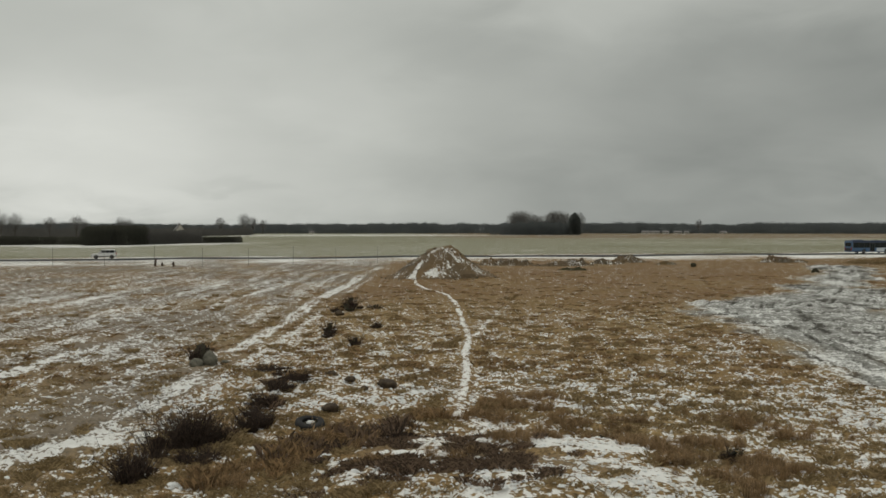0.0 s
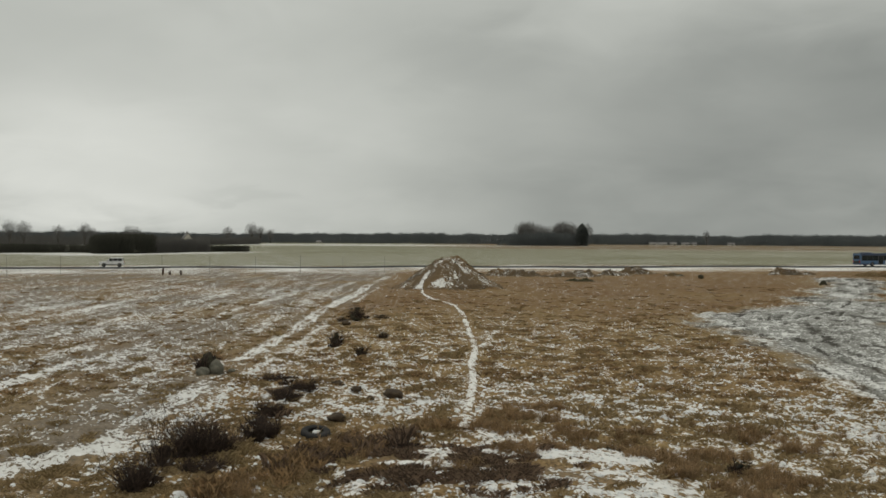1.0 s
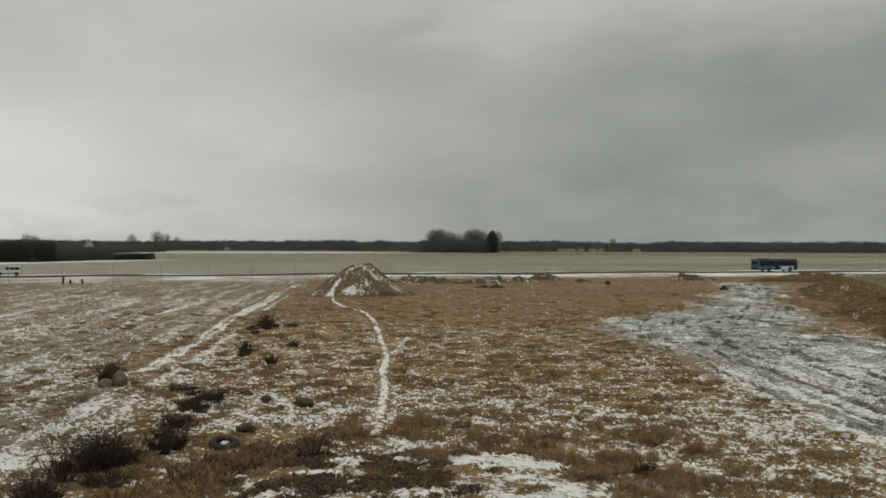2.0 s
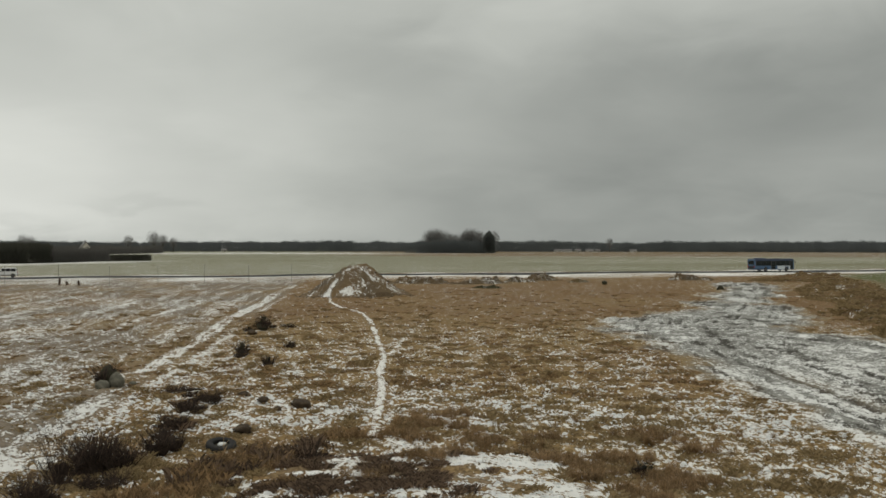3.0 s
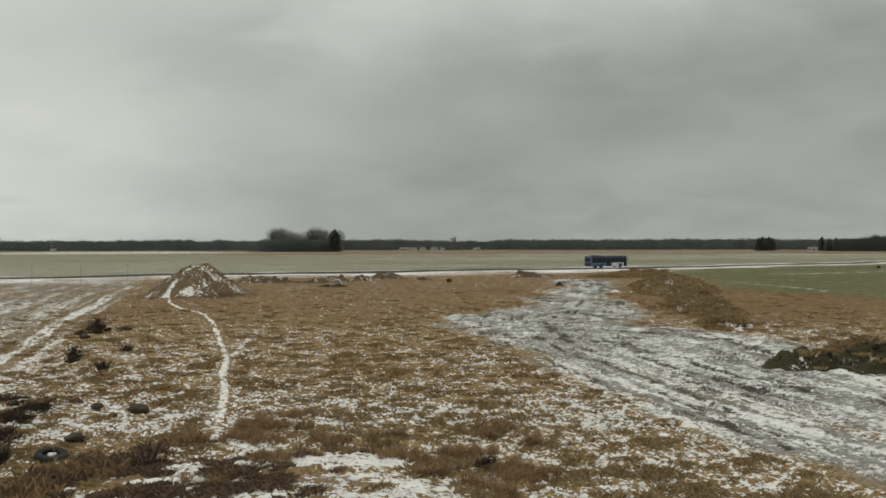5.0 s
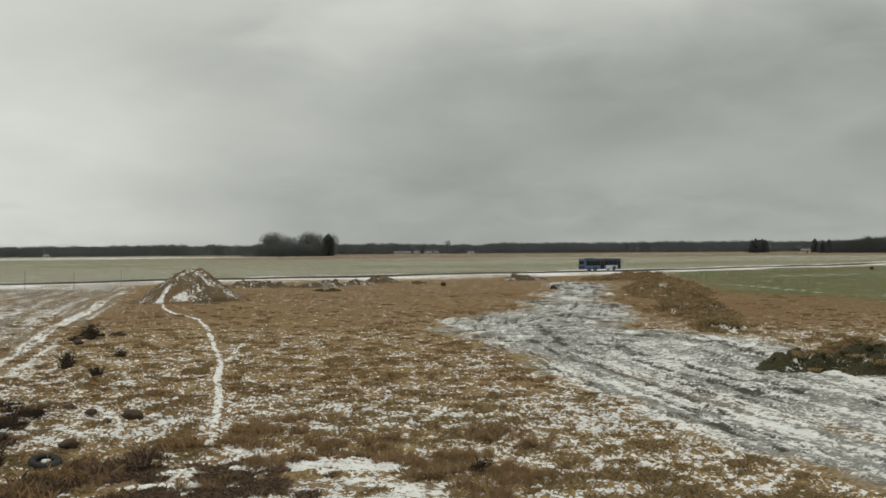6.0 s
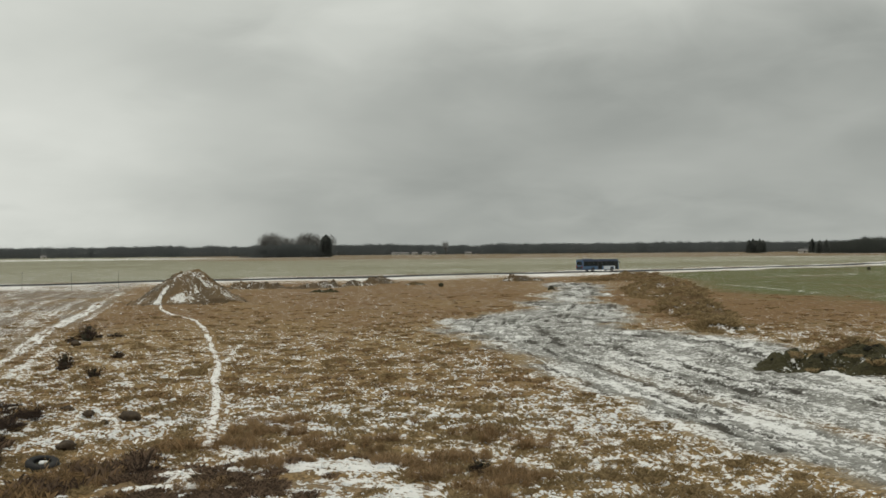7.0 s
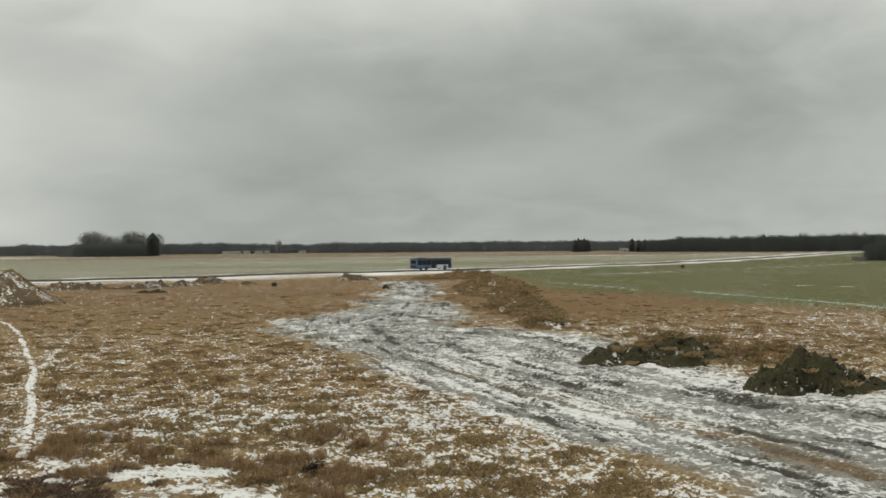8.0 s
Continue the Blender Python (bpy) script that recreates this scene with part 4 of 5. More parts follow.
flecks("snow_flecks", 52000, 30, 125, 0.15, speckled, 111, "small flecks of snow caught in dry grass")
flecks("snow_flecks", 14000, 18.5, 33, 0.11, speckled, 121, "small flecks of snow between grass tufts")
sow("rank_grass", 15000, 18.5, 34, -20, 30, TUSSOCKS, RUSTY, 0.8, lambda x, y, r: ridge(x, y, r) * np.where(x < 0.5, 0.45, 1.0), 103, "rank rusty-brown grass in a thick fringe")
sow("dead_weeds", 5000, 18.5, 31, -30, 30, TALL, RUSTY, 0.85, lambda x, y, r: ridge(x, y, r) * 0.3 * (x < 0.8), 104, "dead brown weed stalks")
sow("dead_weeds", 5000, 18.5, 31, -30, 30, TALL, HEATHER, 0.9, lambda x, y, r: ridge(x, y, r) * 0.7 * (x < 0.8) * smooth(-0.1, 0.3, fbm(x, y, 1.3, 99, 2)), 110, "dark brown weed stalks in rank grass")



def heath(x, y, r):
    """Dark heather on the near face of the swell."""
    k = np.exp(-((x + 1.0) / 1.9) ** 4 - ((y - 22.4) / 2.4) ** 4) * smooth(-0.05, 0.5, fbm(x, y * 1.5, 0.9, 93, 3))
    return k + 0.7 * np.exp(-((x - 0.9) / 2.0) ** 4 - ((y - 21.0) / 1.9) ** 4) * smooth(0.0, 0.4, fbm(x, y * 1.5, 0.9, 94, 2))


sow("heather", 4200, 18.5, 27, -20, 20, MIDDLE, HEATHER, 0.55, heath, 106, "low dark brown heather on snowy swell")



BRUSH = [(-5.6, 37.4), (-5.9, 34.0), (-5.9, 30.6), (-5.6, 28.0), (-5.9, 25.6), (-6.5, 23.6), (-6.9, 21.4)]


def brush_line(x, y, r):
    """A ragged line of dead growth running up to the stones."""
    d, _ = far_from(x, y, BRUSH)
    return np.exp(-(d / 0.45) ** 2) * smooth(-0.1, 0.45, fbm(x, y, 1.1, 95, 2)) * smooth(23, 28, y)


sow("heather", 3000, 18.5, 42, -25, 0, MIDDLE, HEATHER, 0.9, brush_line, 107, "ragged line of dark dead heather in snow")
sow("rank_grass", 1800, 18.5, 42, -25, 0, TUSSOCKS, RUSTY, 0.8, brush_line, 109, "rusty tussocks along a ragged line of shrubs")
sow("dead_weeds", 1500, 18.5, 42, -25, 0, TALL, TWIG, 0.7, brush_line, 108, "dark leafless stalks in dry grass")


# ---- shrubs, stones, tyre ----


def twiggy(seed, stems, tall, spread, thick, forks=3):
    """Upright bare stems that fork: thin three-sided tapering twigs."""
    gen = np.random.default_rng(seed)
    lots = []

    def twig(a, b, r0, r1):
        a, b = np.array(a), np.array(b)
        d = b - a
        u = np.cross(d, (0.3, 0.9, 0.2))
        u /= np.linalg.norm(u) + 1e-9
        w = np.cross(d, u) / (np.linalg.norm(d) + 1e-9)
        ring = [(u * math.cos(k * 2.094) + w * math.sin(k * 2.094)) for k in range(3)]
        v = [a + q * r0 for q in ring] + [b + q * r1 for q in ring]
        lots.append((v, [(0, 1, 4), (0, 4, 3), (1, 2, 5), (1, 5, 4), (2, 0, 3), (2, 3, 5)]))

    for i in range(stems):
        ang, rad = gen.uniform(0, 6.283), spread * 0.5 * math.sqrt(gen.uniform(0, 1))
        base = np.array([rad * math.cos(ang), rad * math.sin(ang), -0.1])
        lean = np.array([math.cos(ang), math.sin(ang), 0]) * gen.uniform(0.0, 0.6) + gen.normal(0, 0.22, 3) * (1, 1, 0)
        h = tall * gen.uniform(0.25, 1.0) ** 1.3
        mid = base + (lean + (0, 0, 1)) * h * 0.5
        top = mid + (lean * 1.3 + gen.normal(0, 0.1, 3) + (0, 0, 1)) * h * 0.45
        twig(base, mid, thick, thick * 0.7)
        twig(mid, top, thick * 0.7, thick * 0.25)
        for k in range(forks):
            s = gen.uniform(0.1, 0.9)
            p = mid + (top - mid) * s if k % 2 else base + (mid - base) * (0.4 + 0.6 * s)
            q = p + (gen.normal(0, 0.5, 3) + (0, 0, 0.45)) * h * gen.uniform(0.2, 0.45)
            twig(p, q, thick * 0.5, thick * 0.15)
    return lots


def shrub(x, y, tall, spread, seed, label, name="shrub", stems=70, group="", thick=0.014, mat=None, tuft=0):
    z = float(ground_height(np.array([x]), np.array([y]))[0])
    root = thing(name, x, y, z, label, "shrub", group)
    part("twig_growth", joined("twig_growth", twiggy(seed, stems, tall, spread, thick, 8), mat or TWIG), None, root)
    if name == "bush":
        gen = np.random.default_rng(seed + 9)
        spots = [(gen.normal(0, 0.22 * spread), gen.normal(0, 0.15 * spread), tall * (0.08 + 0.62 * k / 9), tall * gen.uniform(0.14, 0.24) * (1 - 0.045 * k)) for k in range(9)]
        tagged(part("root_clod", clod_mesh(spots, SOIL), None, root, "dark clods of earth and roots"), kind="stuff")
    if tuft:
        gen = np.random.default_rng(seed + 5)
        spots = np.stack([gen.normal(0, spread * 0.33, tuft), gen.normal(0, spread * 0.33, tuft), gen.uniform(-0.02, tall * 0.25, tuft), gen.uniform(0, 6.28, tuft), np.full(tuft, min(1.0, spread)) * gen.uniform(0.6, 1.1, tuft), tall * gen.uniform(0.4, 0.9, tuft)], -1)
        part("undergrowth", scatter("undergrowth", MIDDLE, spots, mat or TWIG), None, root, "matted dead stalks")
    return root


DARK = "leafless dark shrub standing in rank grass"
for i, (x, y, tall, spread, stems) in enumerate([(-7.0, 20.9, 1.0, 0.5, 110), (-7.05, 23.0, 1.7, 0.3, 22), (-6.0, 22.7, 0.5, 0.9, 90), (-6.55, 24.2, 1.25, 0.6, 190), (-6.05, 24.5, 0.9, 0.5, 60), (-5.5, 26.4, 0.75, 0.4, 60), (-5.2, 27.1, 0.6, 0.4, 40), (-5.75, 28.4, 0.5, 0.5, 40), (-5.8, 30.2, 0.6, 0.7, 80), (-5.7, 32.6, 0.6, 0.6, 70), (-5.4, 35.0, 0.55, 0.8, 60), (-6.9, 37.0, 0.5, 0.9, 60)]):
    shrub(x, y, tall, spread, 200 + i, DARK, stems=stems * 2, group="row of dark shrubs", tuft=6, thick=0.012)
for i, (x, y, tall, spread) in enumerate([(-6.5, 65.5, 1.35, 0.7), (-7.4, 64.6, 0.5, 0.6), (-6.25, 51.4, 1.0, 0.4), (-6.15, 49.8, 0.55, 0.4), (-4.3, 45.6, 0.65, 0.35), (-3.95, 55.0, 0.55, 0.4), (-4.9, 66.5, 0.5, 0.8), (-6.9, 67.0, 0.6, 0.6)]):
    shrub(x, y, tall, spread, 230 + i, "small dark bush among dry grass", name="bush", stems=55, thick=0.022, group="bushes in the grass", tuft=2)
shrub(-2.9, 24.0, 0.8, 1.2, 251, "thicket of brown leafless stems", stems=60, tuft=60, mat=RUSTY)
shrub(-1.2, 25.2, 0.7, 0.8, 252, "thicket of dark leafless stems", stems=50, tuft=10)
shrub(7.05, 22.9, 0.45, 0.45, 253, "stunted dark bush poking out of snow", name="bush", stems=40, thick=0.02, tuft=8)
shrub(4.2, 24.6, 0.3, 0.35, 254, "small dark bush on snowy ground", name="bush", stems=30, thick=0.015, tuft=8)


def stone(x, y, r, seed, label, squash=(1, 0.8, 0.75), mat=None, group="", name="stone", rough=0.3):
    z = float(ground_height(np.array([x]), np.array([y]))[0])
    ob = part(name, lump(r, seed, 3, rough, squash), mat or STONE, None, smooth_shade=True)
    ob.matrix_world = pose(x, y, z + r * squash[2] * 0.45, 0, 0, seed * 40)
    return tagged(ob, label, "stone", group)


stone(-10.25, 38.7, 0.36, 3, "rounded grey field boulder with lichen", (1.0, 0.8, 0.62), group="boulders by the track")
stone(-9.75, 39.0, 0.42, 5, "upright brownish field boulder", (0.75, 0.7, 0.9), group="boulders by the track")
stone(-9.2, 39.3, 0.17, 6, "small grey field stone", group="boulders by the track")
stone(-10.2, 39.75, 0.5, 21, "jagged black lump of peat behind boulders", (0.85, 0.6, 1.15), SOIL, rough=0.7, name="peat_lump")
shrub(-10.25, 39.5, 1.0, 0.6, 261, "dark torn branches heaped behind boulders", name="branch_pile", stems=60, thick=0.03, tuft=6)
TUSSOCK = spotted("mossy_stone", (0.028, 0.021, 0.014), (0.11, 0.08, 0.052), 5.0, 0.95, bump=0.8)
for i, (x, y, r) in enumerate([(-2.0, 33.7, 0.36), (-3.55, 29.4, 0.27), (-4.3, 36.1, 0.24), (-3.5, 35.0, 0.2), (-2.8, 33.1, 0.15), (-7.0, 63.0, 0.3)]):
    stone(x, y, r, 300 + i, "dark brown stone half sunk in snowy grass", (1.1, 0.9, 0.55), TUSSOCK, "dark stones in the grass", rough=0.4)
for x, y, r, s in ((38.8, 144.8, 0.45, 8), (48.4, 121.5, 0.5, 9), (165.2, 199.5, 0.6, 10)):
    stone(x, y, r, s, "dark lump of rock on open field", (0.9, 0.7, 0.9), SOIL)


def tyre(x, y, turn, tip):
    """An old tyre lying on its side in the grass."""
    z = float(ground_height(np.array([x]), np.array([y]))[0])
    bm = bmesh.new()
    prof = [(0.22, -0.09), (0.26, -0.11), (0.36, -0.115), (0.42, -0.085), (0.43, 0.0), (0.42, 0.085), (0.36, 0.115), (0.26, 0.11), (0.22, 0.09), (0.24, 0.05), (0.24, -0.05)]
    rings = [[bm.verts.new((r * math.cos(a), r * math.sin(a), h)) for r, h in prof] for a in [k * 2 * math.pi / 40 for k in range(40)]]
    for i in range(40):
        for j in range(len(prof)):
            bm.faces.new((rings[i][j], rings[(i + 1) % 40][j], rings[(i + 1) % 40][(j + 1) % len(prof)], rings[i][(j + 1) % len(prof)]))
    root = thing("old_tyre", x, y, z, "old black tyre lying flat with snow in its hollow", "tyre")
    ob = part("casing", bm, RUBBER, root, smooth_shade=True)
    ob.matrix_basis = pose(0, 0, 0.08, tip, 0, turn)
    part("soil_filling", lump(0.25, 4, 2, 0.12, (1, 1, 0.2)), SOIL, root, "dark soil in the hollow", True).matrix_basis = pose(0, 0, 0.06, tip, 0, 0)
    fill = part("snow_filling", lump(0.10, 4, 2, 0.5, (1.3, 0.8, 0.4)), SNOWM, root, "snow caught in the hollow", True)
    fill.matrix_basis = pose(0.02, 0.04, 0.12, tip, 0, 30)


tyre(-3.85, 26.9, 20, 13)

# ---- fence ----


def fence():
    ends = [(-84.6, 127.2), (-11.1, 158.2)]
    n = 12
    root = thing("fence", -47, 143, 0, "tall wire fence on thin weathered posts", "fence")
    spots = []
    for i in range(n):
        s = i / (n - 1)
        x, y = ends[0][0] + s * (ends[1][0] - ends[0][0]), ends[0][1] + s * (ends[1][1] - ends[0][1])
        spots.append((x + 47, y - 143, float(ground_height(np.array([x]), np.array([y]))[0])))
    for i, (x, y, z) in enumerate(spots):
        bm = rod(bmesh.new(), (0, 0, -0.3), (0, 0, 2.95 + 0.12 * math.sin(i * 2.3)), 0.042, 0.036, 8)
        ob = part("post", bm, GALV, root)
        ob.matrix_basis = pose(x, y, z, 1.5 * math.sin(i * 1.7), 1.5 * math.cos(i * 2.9), 0)
    for k in range(5):
        bm = bmesh.new()
        h = 0.35 + 0.6 * k
        line = []
        for a, b in zip(spots, spots[1:]):
            line += [(a[0], a[1], a[2] + h), ((a[0] + b[0]) / 2, (a[1] + b[1]) / 2, (a[2] + b[2]) / 2 + h - 0.04)]
        line.append((spots[-1][0], spots[-1][1], spots[-1][2] + h))
        rings = [[bm.verts.new((x + dx, y + dy, z + dz)) for dx, dy, dz in ((0, 0, 0.008), (0.003, -0.007, -0.004), (-0.003, 0.007, -0.004))] for x, y, z in line]
        for p, q in zip(rings, rings[1:]):
            for i in range(3):
                bm.faces.new((p[i], q[i], q[(i + 1) % 3], p[(i + 1) % 3]))
        part("wire", bm, GALV, root)


fence()
for x, y, h in ((-44.2, 143.5, 1.1), (-43.2, 143.8, 0.6), (-41.6, 144.3, 0.75)):
    bm = rod(bmesh.new(), (0, 0, -0.1), (0, 0, h), 0.17, 0.12, 8)
    bmesh.ops.create_icosphere(bm, subdivisions=1, radius=0.2, matrix=Matrix.Translation((0.05, 0, h * 0.6)))
    ob = part("stump", bm, TWIG, None)
    ob.matrix_world = pose(x, y, float(ground_height(np.array([x]), np.array([y]))[0]), 6, 4, x * 30)
    tagged(ob, "short dark wooden stump beside fence post", "stump", "stumps by the fence")

# ---- vehicles ----


def shell(profile, half, bevel=0.06):
    """A closed body: the outline x, z drawn across the width, with rounded edges."""
    bm = bmesh.new()
    a = [bm.verts.new((x, -half, z)) for x, z in profile]
    b = [bm.verts.new((x, half, z)) for x, z in profile]
    n = len(profile)
    bm.faces.new(a[::-1])
    bm.faces.new(b)
    for i in range(n):
        bm.faces.new((a[i], a[(i + 1) % n], b[(i + 1) % n], b[i]))
    bmesh.ops.recalc_face_normals(bm, faces=bm.faces)
    if bevel:
        bmesh.ops.bevel(bm, geom=list(bm.edges), offset=bevel, segments=2, profile=0.6, affect="EDGES", clamp_overlap=True)
    return bm


def wheel(root, x, y, r, wide, name="wheel"):
    hub = new(name)
    hub.parent = root
    hub.matrix_basis = pose(x, y, r, 90, 0, 0)
    bm = bmesh.new()
    prof = [(r * 0.60, -wide / 2), (r * 0.92, -wide / 2), (r, -wide * 0.36), (r, wide * 0.36), (r * 0.92, wide / 2), (r * 0.60, wide / 2)]
    rings = [[bm.verts.new((q * math.cos(a), q * math.sin(a), h)) for q, h in prof] for a in [k * 2 * math.pi / 24 for k in range(24)]]
    for i in range(24):
        for j in range(len(prof)):
            bm.faces.new((rings[i][j], rings[(i + 1) % 24][j], rings[(i + 1) % 24][(j + 1) % len(prof)], rings[i][(j + 1) % len(prof)]))
    part("tyre", bm, RUBBER, hub, smooth_shade=True)
    bm = bmesh.new()
    bmesh.ops.create_cone(bm, cap_ends=True, segments=24, radius1=r * 0.62, radius2=r * 0.62, depth=wide * 0.8)
    bmesh.ops.create_cone(bm, cap_ends=True, segments=12, radius1=r * 0.22, radius2=r * 0.18, depth=wide * 1.02)
    part("rim", bm, RIM, hub)
    return hub


def bus(x, y, turn):
    """City bus, 12 m, heading along +x; the doors are on its -y side."""
    root = thing("bus", x, y, 0.25, "blue low-floor city bus with dark windows and pale front flank", "bus", turn=turn)
    body = part("body", shell([(-5.95, 0.36), (-6.0, 1.2), (-5.95, 2.75), (-5.75, 2.95), (5.6, 2.95), (5.86, 2.72), (6.0, 1.1), (5.95, 0.36), (4.25, 0.34), (4.2, 0.72), (4.0, 0.98), (3.7, 1.06), (3.4, 0.98), (3.2, 0.72), (3.15, 0.34), (-2.05, 0.34), (-2.1, 0.72), (-2.3, 0.98), (-2.6, 1.06), (-2.9, 0.98), (-3.1, 0.72), (-3.15, 0.34)], 1.25, 0.05), BLUE, root, "bright blue painted bodywork")
    part("roof_band", boxed((-5.9, -1.263, 2.46), (5.72, 1.263, 2.97), 0.05), NAVY, root, "dark blue band above windows")
    for s in (-1, 1):
        y0, y1 = sorted((1.25 * s, 1.268 * s))
        part("pale_flank", boxed((0.9, y0, 0.45), (3.1, y1, 1.28), 0.01), BUSWHITE, root, "white and grey sweep on the flank")
        part("pale_flank", boxed((3.1, y0, 1.08), (4.4, y1, 1.28), 0.01), BUSWHITE, root, "white and grey sweep on the flank")
        part("pale_flank", boxed((4.3, y0, 0.45), (4.75, y1, 1.28), 0.01), BUSWHITE, root, "white and grey sweep on the flank")
        part("window_band", boxed((-5.7, y0 - 0.004 * s, 1.3), (5.6, y1 - 0.006 * s, 2.48), 0.005), BLACKP, root)
        part("lower_skirt", boxed((-5.8, y0, 0.38), (-3.2, y1, 0.62), 0.008), NAVY, root)
        for a, b in ((-5.5, -4.1), (-4.02, -2.6), (-2.52, -1.1), (0.45, 1.8), (1.88, 3.2), (3.28, 4.6)):
            part("window", boxed((a, y0 + 0.004 * s, 1.32), (b, y1 + 0.004 * s, 2.44), 0.008), GLASS, root, "dark tinted side window")
        if s > 0:
            part("window", boxed((-1.02, y0 + 0.004, 1.32), (0.37, y1 + 0.004, 2.44), 0.008), GLASS, root, "dark tinted side window")
    for a, b in ((-0.98, 0.34), (4.72, 5.68)):
        door = part("door", boxed((a, -1.275, 0.42), (b, -1.245, 2.44), 0.01), BLACKP, root, "black double-leaf folding door")
        mid = (a + b) / 2
        for p, q in ((a + 0.07, mid - 0.03), (mid + 0.03, b - 0.07)):
            part("pane", boxed((p, -1.284, 0.6), (q, -1.272, 2.36), 0.005), GLASS, door)
    part("windscreen", boxed((5.84, -1.12, 1.05), (6.02, 1.12, 2.55), 0.03), GLASS, root, "wide dark windscreen")
    part("destination_display", boxed((5.78, -0.85, 2.56), (5.96, 0.85, 2.86), 0.02), BLACKP, root)
    part("rear_window", boxed((-6.02, -0.95, 1.6), (-5.93, 0.95, 2.5), 0.02), GLASS, root)
    part("engine_grille", boxed((-6.03, -0.9, 0.6), (-5.95, 0.9, 1.2), 0.02), BLACKP, root)
    part("front_bumper", boxed((5.86, -1.2, 0.36), (6.05, 1.2, 0.72), 0.04), NAVY, root)
    for s in (-1, 1):
        part("headlight", boxed((5.97, s * 0.95 - 0.16, 0.74), (6.04, s * 0.95 + 0.16, 0.92), 0.02), LAMPW, root)
        part("tail_light", boxed((-6.04, s * 1.05 - 0.08, 0.8), (-5.97, s * 1.05 + 0.08, 1.4), 0.01), LAMPR, root)
        arm = rod(bmesh.new(), (5.75, s * 1.2, 2.6), (6.2, s * 1.38, 2.35), 0.03)
        slab(arm, (6.12, s * 1.38 - 0.1, 1.95), (6.24, s * 1.38 + 0.1, 2.36), 0.02)
        part("wing_mirror", arm, BLACKP, root)
    part("roof_unit", boxed((-4.6, -0.85, 2.93), (-2.4, 0.85, 3.16), 0.06), NAVY, root)
    part("roof_hatch", boxed((1.2, -0.4, 2.94), (2.0, 0.4, 3.02), 0.02), BLACKP, root)
    for wx in (-2.6, 3.7):
        for wy in (-1.08, 1.08):
            wheel(root, wx, wy, 0.48, 0.3)
    return root


def car(x, y, turn):
    """Boxy estate car, 4.4 m, heading along +x."""
    root = thing("car", x, y, 0.25, "dirty white off-road estate car with dark windows", "car", turn=turn)
    part("body", shell([(-2.15, 0.38), (-2.2, 0.62), (-2.16, 1.0), (1.0, 1.02), (2.02, 0.92), (2.18, 0.72), (2.16, 0.38), (1.82, 0.36), (1.74, 0.62), (1.4, 0.76), (1.06, 0.62), (0.98, 0.34), (-0.98, 0.34), (-1.06, 0.62), (-1.4, 0.76), (-1.74, 0.62), (-1.82, 0.36)], 0.86, 0.04), SILVER, root, "white bodywork with road dirt")
    part("cabin", shell([(-2.12, 0.98), (-1.98, 1.66), (-1.8, 1.74), (0.15, 1.74), (0.32, 1.66), (0.98, 1.0)], 0.76, 0.05), SILVER, root)
    for s in (-1, 1):
        y0, y1 = sorted((0.755 * s, 0.775 * s))
        for a, b in ((-1.9, -1.12), (-1.06, -0.3), (-0.24, 0.42)):
            part("side_window", boxed((a, y0, 1.08), (b, y1, 1.6), 0.01), GLASS, root)
        part("headlight", boxed((2.1, s * 0.62 - 0.14, 0.68), (2.19, s * 0.62 + 0.14, 0.84), 0.02), LAMPW, root)
        part("tail_light", boxed((-2.22, s * 0.74 - 0.07, 0.7), (-2.14, s * 0.74 + 0.07, 1.1), 0.01), LAMPR, root)
        part("wing_mirror", boxed((0.55, s * 0.93 - 0.08, 1.02), (0.68, s * 0.93 + 0.08, 1.18), 0.02), BLACKP, root)
        part("sill", boxed((-0.95, s * 0.86 - 0.03, 0.33), (0.95, s * 0.86 + 0.03, 0.46), 0.01), BLACKP, root)
    glass = bmesh.new()
    v = [glass.verts.new(q) for q in ((0.97, -0.66, 1.05), (0.97, 0.66, 1.05), (0.40, 0.62, 1.64), (0.40, -0.62, 1.64), (0.99, -0.66, 1.07), (0.99, 0.66, 1.07), (0.42, 0.62, 1.66), (0.42, -0.62, 1.66))]
    for q in ((0, 1, 2, 3), (4, 5, 6, 7), (0, 1, 5, 4), (1, 2, 6, 5), (2, 3, 7, 6), (3, 0, 4, 7)):
        glass.faces.new([v[i] for i in q])
    part("windscreen", glass, GLASS, root)
    part("rear_window", boxed((-2.14, -0.6, 1.12), (-2.03, 0.6, 1.58), 0.01), GLASS, root)
    part("front_bumper", boxed((2.1, -0.84, 0.36), (2.24, 0.84, 0.6), 0.03), BLACKP, root)
    part("rear_bumper", boxed((-2.26, -0.84, 0.36), (-2.14, 0.84, 0.6), 0.03), BLACKP, root)
    for wx in (-1.4, 1.4):
        for wy in (-0.76, 0.76):
            wheel(root, wx, wy, 0.34, 0.22)
    return root


def on_road(x, side):
    """The place beside the road's middle line at x, and the road's turn there."""
    for (ax, ay), (bx, by) in zip(ROAD, ROAD[1:]):
        if ax <= x <= bx:
            s, L = (x - ax) / (bx - ax), math.hypot(bx - ax, by - ay)
            return x + side * (by - ay) / L, ay + s * (by - ay) - side * (bx - ax) / L, math.degrees(math.atan2(by - ay, bx - ax))


bx, by, bt = on_road(98.5, 1.6)
bus(bx, by, bt)
cx, cy, ct = on_road(-63.5, -1.6)
car(cx, cy, ct + 180)

# ---- woods and trees ----


